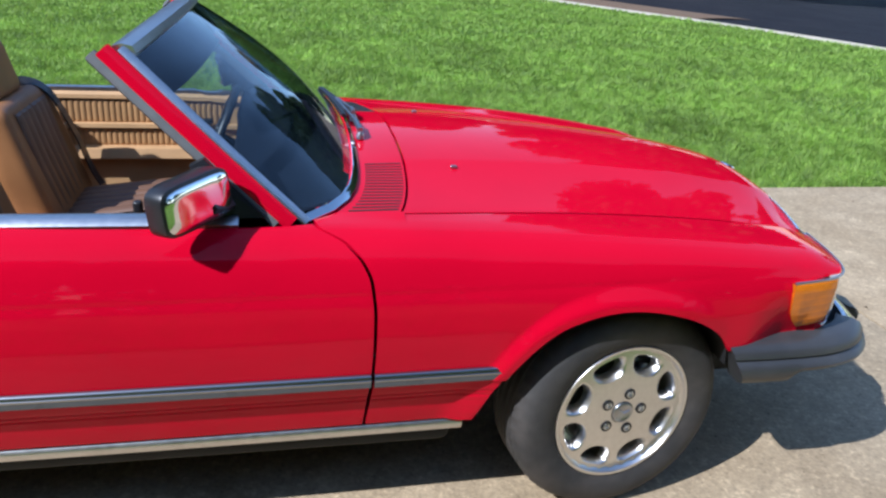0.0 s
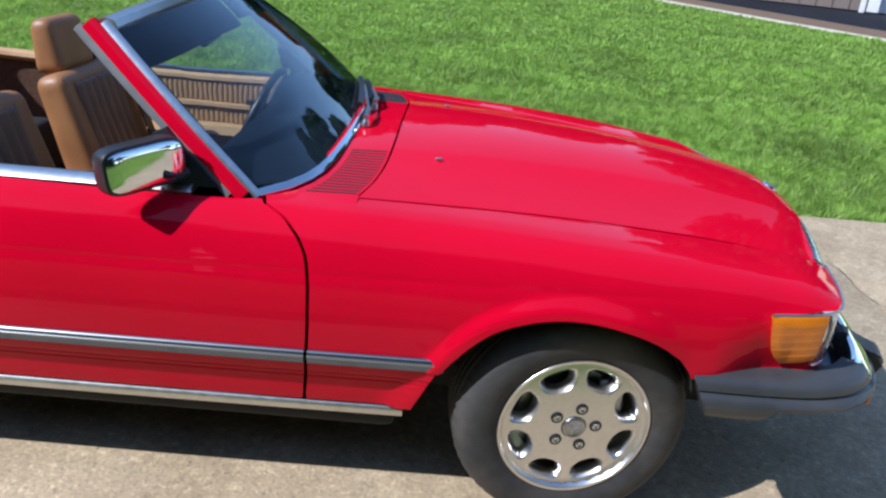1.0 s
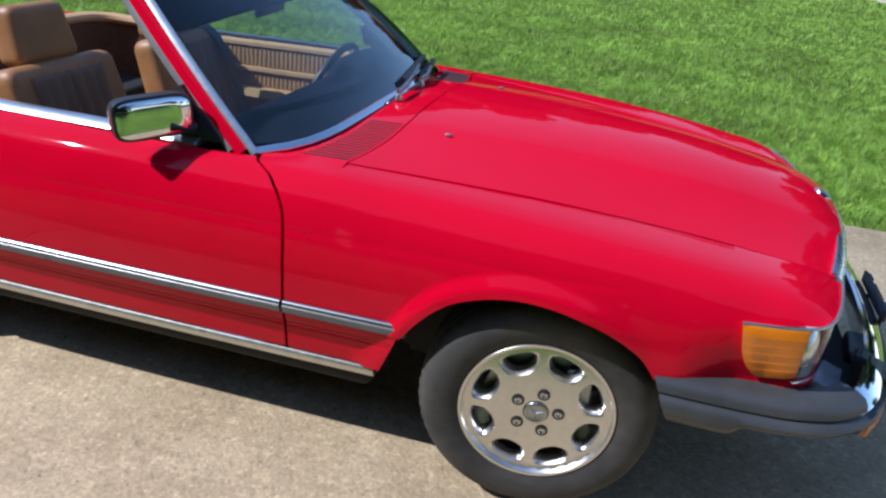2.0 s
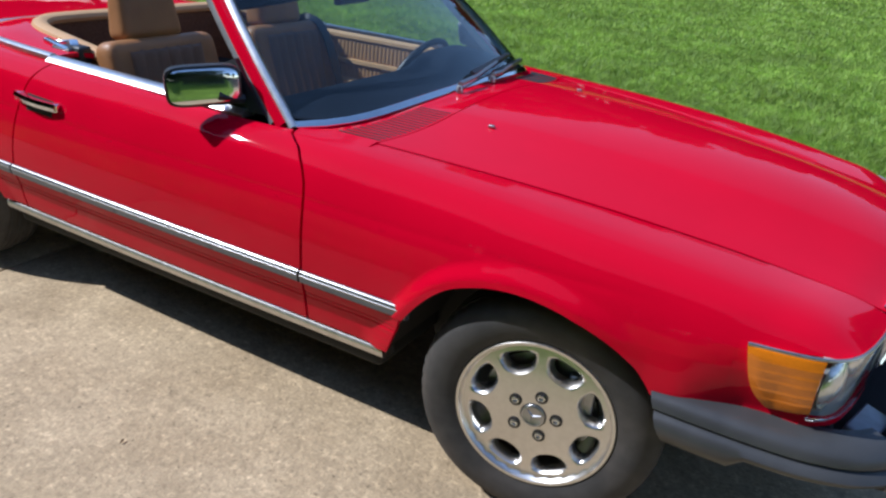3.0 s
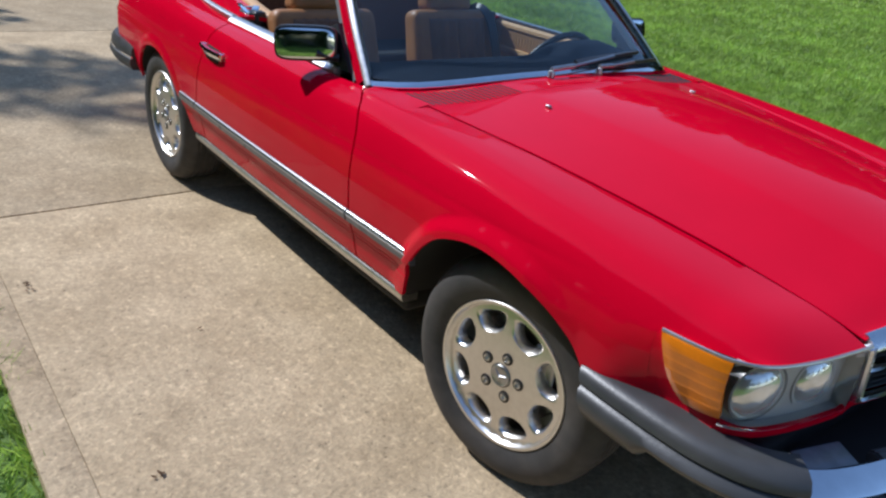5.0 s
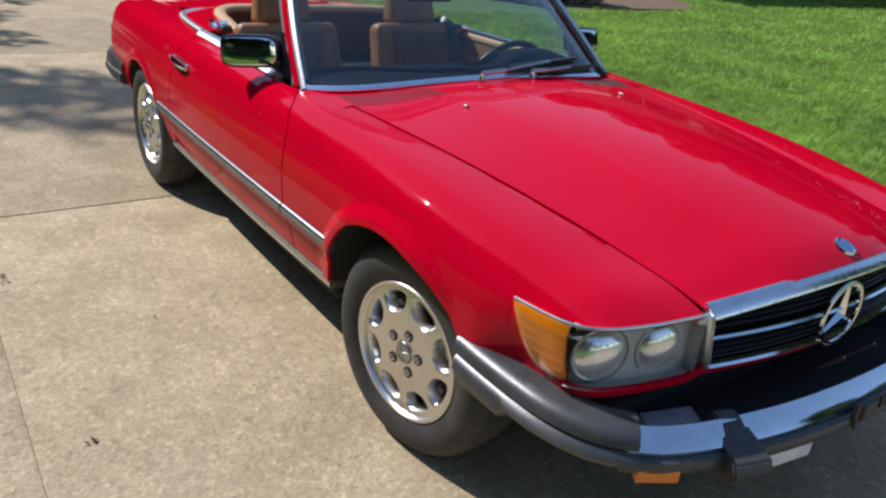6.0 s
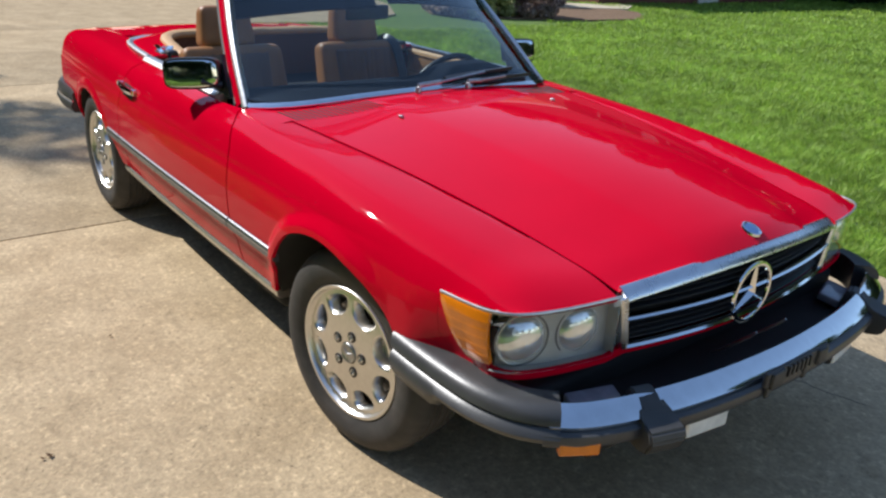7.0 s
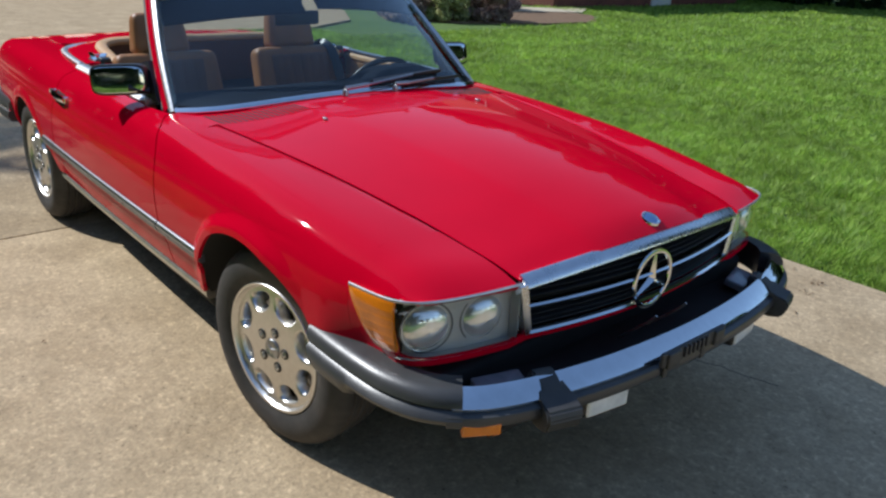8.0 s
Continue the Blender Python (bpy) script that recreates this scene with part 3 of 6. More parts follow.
bm = bmesh.new()
P = []
for j in range(61):
    s = -1 + 2 * j / 60
    P.append([(*(well_rim(s, 0.012 + 0.24 * i / 5)).xy, 0.876 + 0.010 * math.sin(math.pi * i / 5) + (well_rise(s) - 0.004) * i / 5) for i in range(6)])
sheet(bm, P, 0.014)
part("hood_well_lid", bm, PAINT, car)
bm = bmesh.new()
pts = [Vector((*well_rim(-1 + 2 * j / 60).xy, 0.874)) for j in range(61)]
sweep(bm, pts, [(-0.016, -0.01), (0.016, -0.01), (0.015, 0.004), (0.006, 0.010), (-0.006, 0.010), (-0.015, 0.004)])
part("deck_strip", bm, ALLOY, car, "curved chrome strip behind the cockpit")
bm = bmesh.new()
pts = [Vector((*well_rim(-1 + 2 * j / 60, 0.265).xy, 0.868 + well_rise(-1 + 2 * j / 60))) for j in range(61)]
sweep(bm, pts, disc_section(0.022, 10, 0.03))
part("well_padding", bm, TAN_VINYL, car, "light tan padded edge of the roof well")
bm = bmesh.new()
P = []
for j in range(61):
    s = -1 + 2 * j / 60
    p = well_rim(s, 0.285)
    P.append([(p.x, p.y, 0.862 + well_rise(s) - (0.40 + well_rise(s)) * i / 4) for i in range(5)])
sheet(bm, P, 0)
part("rear_bulkhead", bm, CARPET, car, "brown carpet lining behind the seats")
# filler skin between the bright strip and the boot lid
bm = bmesh.new()
P = []
for j in range(61):
    s = -1 + 2 * j / 60
    p = well_rim(s)
    q = Vector((min(p.x, -2.0) - 0.12 * (1 - min(1, abs(s) * 1.6)) - 0.03, p.y * 1.02 if abs(p.y) > 0.6 else p.y, 0))
    P.append([(p.x, p.y, 0.868), ((p.x + q.x) / 2, (p.y + q.y) / 2, 0.866), (q.x, q.y, 0.862)])
sheet(bm, P, 0)
part("rear_deck", bm, PAINT, car)

# bright belt strip along the door tops
for sgn in (-1, 1):
    pts = [(-1.86 + (1.86 - 0.99) * i / 16, sgn * (0.715 + 0.0087 * i / 16), 0.870 - 0.0035 * i / 16) for i in range(17)]
    if sgn > 0:
        pts = pts[::-1]
    bm = bmesh.new()
    sweep(bm, pts, [(-0.02, -0.014), (0.028, -0.014), (0.03, -0.006), (0.018, 0.006), (-0.004, 0.010), (-0.02, 0.006)])
    part("belt_strip", bm, ALLOY, car, "chrome strip along the door top")

# underbody
for centre, size in (((-1.28, 0, 0.30), (1.62, 1.54, 0.12)), ((0.06, 0, 0.42), (1.1, 0.92, 0.44)), ((-2.55, 0, 0.45), (1.2, 0.92, 0.46)), ((-2.98, 0, 0.5), (0.36, 1.4, 0.24))):
    bm = bmesh.new()
    rbox(bm, centre, size, 0.03)
    part("underbody", bm, DARK, car)

# ---- car: nose ----
def lamp_path(n, a=0.0, b=1.0, sgn=-1, out=0.0):
    ctrl = [(0.424, 0.805), (0.50, 0.796), (0.556, 0.784), (0.598, 0.759), (0.627, 0.714), (0.650, 0.64), (0.666, 0.56), (0.677, 0.488)]
    p = smooth_path([(x, y, 0) for x, y in ctrl], 10)
    res = []
    for i in range(n + 1):
        k = (a + (b - a) * i / n) * (len(p) - 1)
        j = min(int(k), len(p) - 2)
        v = p[j].lerp(p[j + 1], k - j)
        t = (p[j + 1] - p[j]).normalized()
        nrm = Vector((t.y, -t.x, 0))
        if nrm.dot(Vector((1, 1, 0))) < 0:
            nrm = -nrm
        res.append(Vector((v.x + nrm.x * out, sgn * (v.y + nrm.y * out), 0)))
    return res


SPLIT = 0.325
for sgn in (-1, 1):
    # lamp housing behind the lens
    unit = bmesh.new()
    back = lamp_path(16, SPLIT, 1.0, sgn, -0.035)
    sheet(unit, [[(p.x, p.y, 0.691 - 0.146 * k / 4) for k in range(5)] for p in back], 0)
    for z in (0.546, 0.690):
        a, b = lamp_path(16, SPLIT, 1.0, sgn, -0.035), lamp_path(16, SPLIT, 1.0, sgn, 0.0)
        sheet(unit, [[(p.x, p.y, z), (q.x, q.y, z)] for p, q in zip(a, b)], 0, centre=(0.6, sgn * 0.6, 0.63))
    e0, e1 = lamp_path(1, 0.999, 1.0, sgn, -0.035)[1], lamp_path(1, 0.999, 1.0, sgn, 0.0)[1]
    sheet(unit, [[(e0.x, e0.y, 0.691), (e0.x, e0.y, 0.545)], [(e1.x, e1.y, 0.691), (e1.x, e1.y, 0.545)]], 0, centre=(0.66, sgn * 0.6, 0.63))
    lamp = part("headlamp_unit", unit, LAMP_GREY, car, "twin round headlamps behind a clear cover")
    # twin round lamps
    for k, (px, py) in enumerate(((0.616, 0.708), (0.650, 0.560))):
        bm = bmesh.new()
        lathe(bm, [(0.0005, -0.022), (0.022, -0.020), (0.044, -0.013), (0.056, -0.002), (0.0595, 0.005), (0.062, 0.005), (0.0635, 0.0), (0.0635, 0.03)], 36)
        lathe(bm, [(0.0630, -0.001), (0.0675, -0.001), (0.0675, 0.03)], 36, 1)
        ob = part("headlamp", bm, [REFLECTOR, MOULDING], lamp, "round headlamp with a domed lens")
        ob.matrix_basis = pose(px - 0.022, sgn * py, 0.615, 0, 0, 90 + sgn * (18 if k == 0 else 9))
    # clear cover
    bm = bmesh.new()
    rows = []
    for i, p in enumerate(lamp_path(20, SPLIT, 1.0, sgn)):
        q = lamp_path(20, SPLIT, 1.0, sgn, 0.005)[i]
        col = []
        for k in range(9):
            z = 0.691 - (0.140 + 0.008 * i / 20) * k / 8
            s = math.sin(math.pi * k / 8) ** 0.6
            col.append((p.x + (q.x - p.x) * s, p.y + (q.y - p.y) * s, z))
        rows.append(col)
    sheet(bm, rows, 0.003, centre=(0.3, 0, 0.63), close=True)
    cover = part("lamp_cover", bm, LAMP_GLASS, lamp, "clear lamp cover")
    cover.visible_shadow = False
    # amber corner lens: slanted rear edge, stepped ribs
    rows = []
    for i in range(25):
        f = i / 24
        col = []
        for k in range(51):
            h = k / 50
            a0 = 0.055 * h + 0.065 * h**5
            a1 = SPLIT - 0.006 - 0.010 * math.sin(math.pi * h)
            a = a0 + (a1 - a0) * f
            z = 0.6895 + 0.011 * a - (0.148 - 0.016 * f) * h
            p = lamp_path(1, a, a + 1e-4, sgn, 0.006)[0]
            q = lamp_path(1, a, a + 1e-4, sgn, 0.015)[0]
            s = 0.25 + 0.75 * math.sin(math.pi * h) ** 0.5
            s -= 0.09 * ((h * 6) % 1.0)
            s *= min(1.0, 6 * f + 0.3)
            col.append((p.x + (q.x - p.x) * s, p.y + (q.y - p.y) * s - sgn * corner_tuck(p.x, z), z))
        rows.append(col)
    bm = bmesh.new()
    sheet(bm, rows, 0.012)
    part("turn_signal", bm, AMBER, car, "amber wrap-round turn signal with ribbed steps", sharp=25)
    # bright line over the lamps
    pts = [p + Vector((0, 0, 0.692 + 0.011 * i / 30)) for i, p in enumerate(lamp_path(30, 0, 1, sgn, 0.006))]
    if sgn > 0:
        pts = pts[::-1]
    bm = bmesh.new()
    sweep(bm, pts, disc_section(0.0038, 8))
    part("lamp_trim", bm, BRUSHED, car, "thin bright line above the lamps")

# red apron under the lamps and grille
bm = bmesh.new()
path = [Vector((0.4046, -0.806, 0))] + lamp_path(30, 0, 1, -1, -0.001)
path += [Vector((front_x(y) - 0.014, y, 0)) for y in np.linspace(-0.44, 0.44, 13)]
path += lamp_path(30, 0, 1, 1, -0.001)[::-1] + [Vector((0.4046, 0.806, 0))]
rows = []
for i, p in enumerate(path):
    mid = abs(p.y) < 0.49
    zt = 0.555 if mid else (0.549 if p.x > 0.56 else 0.688)
    col = []
    for f in np.linspace(0, 1, 25):
        z = zt + (0.475 - zt) * f
        fade = min(max((0.56 - p.x) / 0.15, 0.0), 1.0)
        wide = abs(p.y) - corner_tuck(p.x, z)
        y = math.copysign(wide + (side_y(p.x, z) - 0.0004 - wide) * fade, p.y) if not mid else p.y
        col.append((p.x - (0.20 * max(0, f - 0.26) * min(1.0, (p.x - 0.56) / 0.06) if p.x > 0.56 else 0), y, z))
    rows.append(col)
sheet(bm, rows, 0.01)
part("front_apron", bm, PAINT, car)
bm = bmesh.new()
rbox(bm, (0.56, 0, 0.44), (0.14, 1.36, 0.10), 0.02)
rbox(bm, (0.52, 0, 0.62), (0.16, 0.96, 0.17), 0.02)
part("radiator_block", bm, DARK, car)
# added dark pan, keeps light off the ground out of the bumper gap
bm = bmesh.new()
rbox(bm, (0.70, 0, 0.418), (0.20, 1.36, 0.02), 0.006)
part("splash_pan", bm, DARK, car)

# grille: surround, slats, bright bars, round emblem
def grille_line(z, out=0.0, half=0.47, n=24):
    return [Vector((front_x(y) + out, y, z - (0.036 * (y / 0.478) ** 2 if z > 0.72 else 0.016 * (y / 0.478) ** 2 if z > 0.7 else 0.0))) for y in np.linspace(-half, half, n)]


bm = bmesh.new()
sweep(bm, grille_line(0.735, 0.0, 0.476, 36), [(-0.03, -0.012), (0.004, -0.016), (0.010, -0.012), (0.008, -0.004), (-0.014, 0.014), (-0.022, 0.015)], mat=0)
for s in (-1, 1):
    pts = [Vector((front_x(0.478) + 0.002, s * (0.480 - 0.028 * f), 0.697 - 0.137 * f)) for f in np.linspace(0, 1, 6)]
    sweep(bm, pts, [(-0.012, -0.02), (0.012, -0.02), (0.012, 0.004), (0.006, 0.009), (-0.006, 0.009), (-0.012, 0.004)], up=(1, 0, 0))
grille = part("grille_surround", bm, SATIN, car, "dulled chrome surround of the black slatted grille")
for z, t in ((0.638, 0.0045), (0.563, 0.0055)):
    bm = bmesh.new()
    sweep(bm, grille_line(z, 0.0, 0.462 if z > 0.6 else 0.452), [(-0.012, -t), (0.004, -t), (0.009, 0), (0.004, t), (-0.012, t)])
    part("bright_bar", bm, CHROME, grille)
for z in (0.705, 0.689, 0.673, 0.657, 0.620, 0.605, 0.590, 0.577):
    bm = bmesh.new()
    sweep(bm, grille_line(z, -0.014, 0.462), [(-0.03, -0.002), (0.0, -0.004), (0.004, 0.0), (0.0, 0.003), (-0.03, 0.003)])
    part("grille_slat", bm, BLACK, grille)
bm = bmesh.new()
sheet(bm, [[(p.x, p.y, p.z), (p.x, p.y, 0.56)] for p in grille_line(0.715, -0.05, 0.47)], 0)
part("grille_backing", bm, DARK, grille)
bm = bmesh.new()
ER = 0.080
ring = [(0.012, ER * math.sin(2 * math.pi * i / 48), 0.640 + ER * math.cos(2 * math.pi * i / 48)) for i in range(48)]
sweep(bm, ring, disc_section(0.0055, 8, 0.008), up=(1, 0, 0), closed=True)
for k in range(3):
    a = 2 * math.pi * k / 3
    tip = Vector((0.012, ER * math.sin(a), 0.640 + ER * math.cos(a)))
    hub = Vector((0.012, 0, 0.640))
    sweep(bm, [hub, tip], [(-0.012, -0.004), (0.012, -0.004), (0.0, 0.010)], up=(1, 0, 0), scale=[1.0, 0.25])
emblem = part("grille_emblem", bm, CHROME, grille, "round chrome emblem in the grille")
emblem.location = (0.727, -0.028, -0.018)
bm = bmesh.new()
lathe(bm, [(0.0005, -0.006), (0.020, -0.005)], 28, 1)
lathe(bm, [(0.020, -0.005), (0.023, -0.007), (0.027, -0.006), (0.029, 0.0)], 28, 0)
badge = part("bonnet_badge", bm, [CHROME, BADGE_BLUE], bonnet, "small round blue enamel badge")
badge.matrix_basis = Matrix.Translation((0.685, 0, 0.7725)) @ pose(0, 0, 0, 0, 22, 0) @ pose(0, 0, 0, -90, 0, 0)
for s in (-1, 1):
    bm = bmesh.new()
    rbox(bm, (0, 0, 0.004), (0.018, 0.012, 0.010), 0.003)
    nz = part("washer_nozzle", bm, STEEL, bonnet)
    nz.location = (-0.412, s * 0.354, bonnet_z(-0.412, 0.354))

# bumper: chrome blade with a rubber strip, rubber end caps
bump_ctrl = [(0.262, -0.838), (0.36, -0.840), (0.48, -0.838), (0.58, -0.828), (0.675, -0.795), (0.745, -0.735), (0.795, -0.65), (0.838, -0.50), (0.872, -0.28), (0.886, 0.0)]
bump_ctrl = bump_ctrl + [(x, -y) for x, y in bump_ctrl[-2::-1]]
bump = smooth_path([(x, y, 0.0) for x, y in bump_ctrl], 8)


def stretch(test):
    return [p for p in bump if test(p)]


bm = bmesh.new()
sweep(bm, stretch(lambda p: p.x > 0.5 and abs(p.y) < 0.745), [(-0.052, 0.510), (-0.044, 0.515), (-0.036, 0.512), (-0.004, 0.490), (0.003, 0.483), (0.002, 0.475), (-0.03, 0.474), (-0.03, 0.436), (-0.052, 0.436)])
bumper = part("front_bumper", bm, CHROME, car, "chrome front bumper with black rubber strip and end caps")
bm = bmesh.new()
sweep(bm, stretch(lambda p: p.x > 0.5 and abs(p.y) < 0.755), [(-0.028, 0.473), (0.004, 0.473), (0.016, 0.468), (0.020, 0.455), (0.016, 0.441), (0.0, 0.431), (-0.028, 0.428)])
part("rubber_strip", bm, BUMPER_RUBBER, bumper, "grey-black rubber bumper strip")
for s in (-1, 1):
    pts = stretch(lambda p: p.y * s > 0.722)
    bm = bmesh.new()
    rings = sweep(bm, pts, [(-0.075, 0.525), (-0.03, 0.524), (-0.008, 0.516), (0.003, 0.500), (0.005, 0.487), (0.0, 0.480), (0.012, 0.473), (0.020, 0.455), (0.017, 0.436), (0.006, 0.415), (-0.02, 0.400), (-0.075, 0.398)])
    # the skirt is deeper at the rear, whose end is cut on the slant
    for p, ring in zip(pts, rings):
        rise = 0.034 * min(max((p.x - 0.45) / 0.03, 0.0), 1.0)
        slant = min(max(1 - (p.x - 0.262) / 0.16, 0.0), 1.0)
        for v in ring:
            low = min(max((0.465 - v.co.z) / 0.065, 0.0), 1.0)
            v.co.x += 0.45 * (0.524 - v.co.z) * slant
            v.co.z += rise * low
    part("end_cap", bm, BUMPER_RUBBER, bumper, "faded grey rubber bumper end cap")
for s in (-1, 1):
    bm = bmesh.new()
    side = [(-0.075, 0.044), (-0.060, 0.056), (-0.035, 0.050), (-0.004, 0.030), (0.004, 0.024), (0.052, 0.010), (0.060, -0.010), (0.044, -0.046), (0.004, -0.054), (-0.045, -0.044)]
    walls = [[bm.verts.new((x, q * (0.029 if x < 0 and z > 0 else 0.046), z)) for x, z in side] for q in (-1, 1)]
    bm.faces.new(walls[0])
    bm.faces.new(walls[1][::-1])
    for i in range(len(side)):
        j = (i + 1) % len(side)
        bm.faces.new((walls[0][j], walls[0][i], walls[1][i], walls[1][j]))
    bmesh.ops.bevel(bm, geom=bm.edges[:], offset=0.006, segments=2, affect="EDGES", clamp_overlap=True)
    bmesh.ops.recalc_face_normals(bm, faces=bm.faces[:])
    g = part("bumper_guard", bm, GUARD, bumper, "black rubber bumper guard")
    g.matrix_basis = pose(0.834, s * 0.512, 0.462, 0, 0, s * 16) @ Matrix.Scale(1.04, 4)
    bm = bmesh.new()
    rbox(bm, (0, 0, 0), (0.026, 0.092, 0.032), 0.006)
    mk = part("marker_lamp", bm, AMBER, bumper, "small amber marker lamp under the bumper")
    mk.matrix_basis = pose(0.780, s * 0.692, 0.435, 0, 0, s * 30)
    bm = bmesh.new()
    rbox(bm, (0, 0, 0), (0.07, 0.155, 0.088), 0.018)
    fg = part("fog_lamp", bm, BLACK, car, "clear rectangular fog lamp under the bumper")
    fg.matrix_basis = pose(0.822, s * 0.322, 0.414, 0, 0, s * 8)
    bm = bmesh.new()
    rbox(bm, (0.030, 0, 0), (0.022, 0.138, 0.077), 0.012)
    part("fog_lens", bm, CLEAR_LENS, fg, "clear ribbed lens")
    bm = bmesh.new()
    rbox(bm, (0, 0, 0), (0.065, 0.135, 0.026), 0.007)
    rl = part("reflector_lamp", bm, GREY_LENS, car, "grey lamp in the gap above the bumper")
    rl.matrix_basis = pose(0.698, s * 0.555, 0.455, 0, 12, s * 16)
# number-plate bracket, bare metal with slots
bm = bmesh.new()
rbox(bm, (0, 0, 0), (0.012, 0.29, 0.040), 0.004)
for k in range(6):
    rbox(bm, (0.009, -0.05 + 0.02 * k, 0.002), (0.008, 0.009, 0.030), 0.002)
rbox(bm, (0.008, -0.10, -0.004), (0.012, 0.055, 0.045), 0.010)
rbox(bm, (0.008, 0.110, -0.004), (0.012, 0.045, 0.045), 0.010)
for y in (-0.14, 0.03):
    rbox(bm, (0.0, y + 0.02, -0.034), (0.008, 0.018, 0.04), 0.003)
pl = part("plate_bracket", bm, GUARD, bumper, "empty black number-plate bracket")
pl.location = (0.904, -0.045, 0.494)
for y in (-0.09, 0.05):
    bm = bmesh.new()
    sweep(bm, smooth_path([(0.70, y, 0.44), (0.78, y + 0.01, 0.52), (0.80, y + 0.015, 0.545)], 4), disc_section(0.004, 6))
    part("bracket_wire", bm, STEEL, bumper)

# rear bumper and tail lamps
rb = smooth_path([(-2.86, -0.835, 0), (-3.1, -0.84, 0), (-3.32, -0.80, 0), (-3.44, -0.68, 0), (-3.50, -0.4, 0), (-3.52, 0, 0), (-3.50, 0.4, 0), (-3.44, 0.68, 0), (-3.32, 0.80, 0), (-3.1, 0.84, 0), (-2.86, 0.835, 0)], 7)[::-1]
bm = bmesh.new()
sweep(bm, rb, [(-0.06, 0.558), (-0.01, 0.553), (0.006, 0.532), (0.008, 0.505), (0.002, 0.495), (0.014, 0.488), (0.020, 0.466), (0.006, 0.434), (-0.06, 0.426)])
rbump = part("rear_bumper", bm, BUMPER_RUBBER, car, "black rubber rear bumper with bright strip")
bm = bmesh.new()
sweep(bm, [p + Vector((0, 0, 0.497)) for p in rb], [(0.0, -0.005), (0.010, -0.004), (0.010, 0.004), (0.0, 0.005)])
part("bright_strip", bm, CHROME, rbump)
for s in (-1, 1):
    bm = bmesh.new()
    rows = []
    for i in range(13):
        f = i / 12
        a = min(f * 1.6, 1.0) * math.pi / 2
        x = -3.185 - 0.055 * math.sin(a)
        y = 0.800 - 0.06 * (1 - math.cos(a)) - max(0, f - 0.625) * 0.5
        rows.append([(x, s * (y + 0.006), 0.70 - 0.15 * k / 20 + 0) if k % 4 else (x + 0.006, s * (y - 0.002), 0.70 - 0.15 * k / 20) for k in range(21)])
    sheet(bm, rows, 0.01)
    part("tail_lamp", bm, RED_LENS, car, "ribbed red wrap-round tail lamp")
bm = bmesh.new()
sweep(bm, smooth_path([(-2.86, -0.60, 0.33), (-2.80, -0.62, 0.34), (-2.74, -0.60, 0.42)], 4), disc_section(0.02, 8))
part("exhaust_bracket", bm, DARK, car)

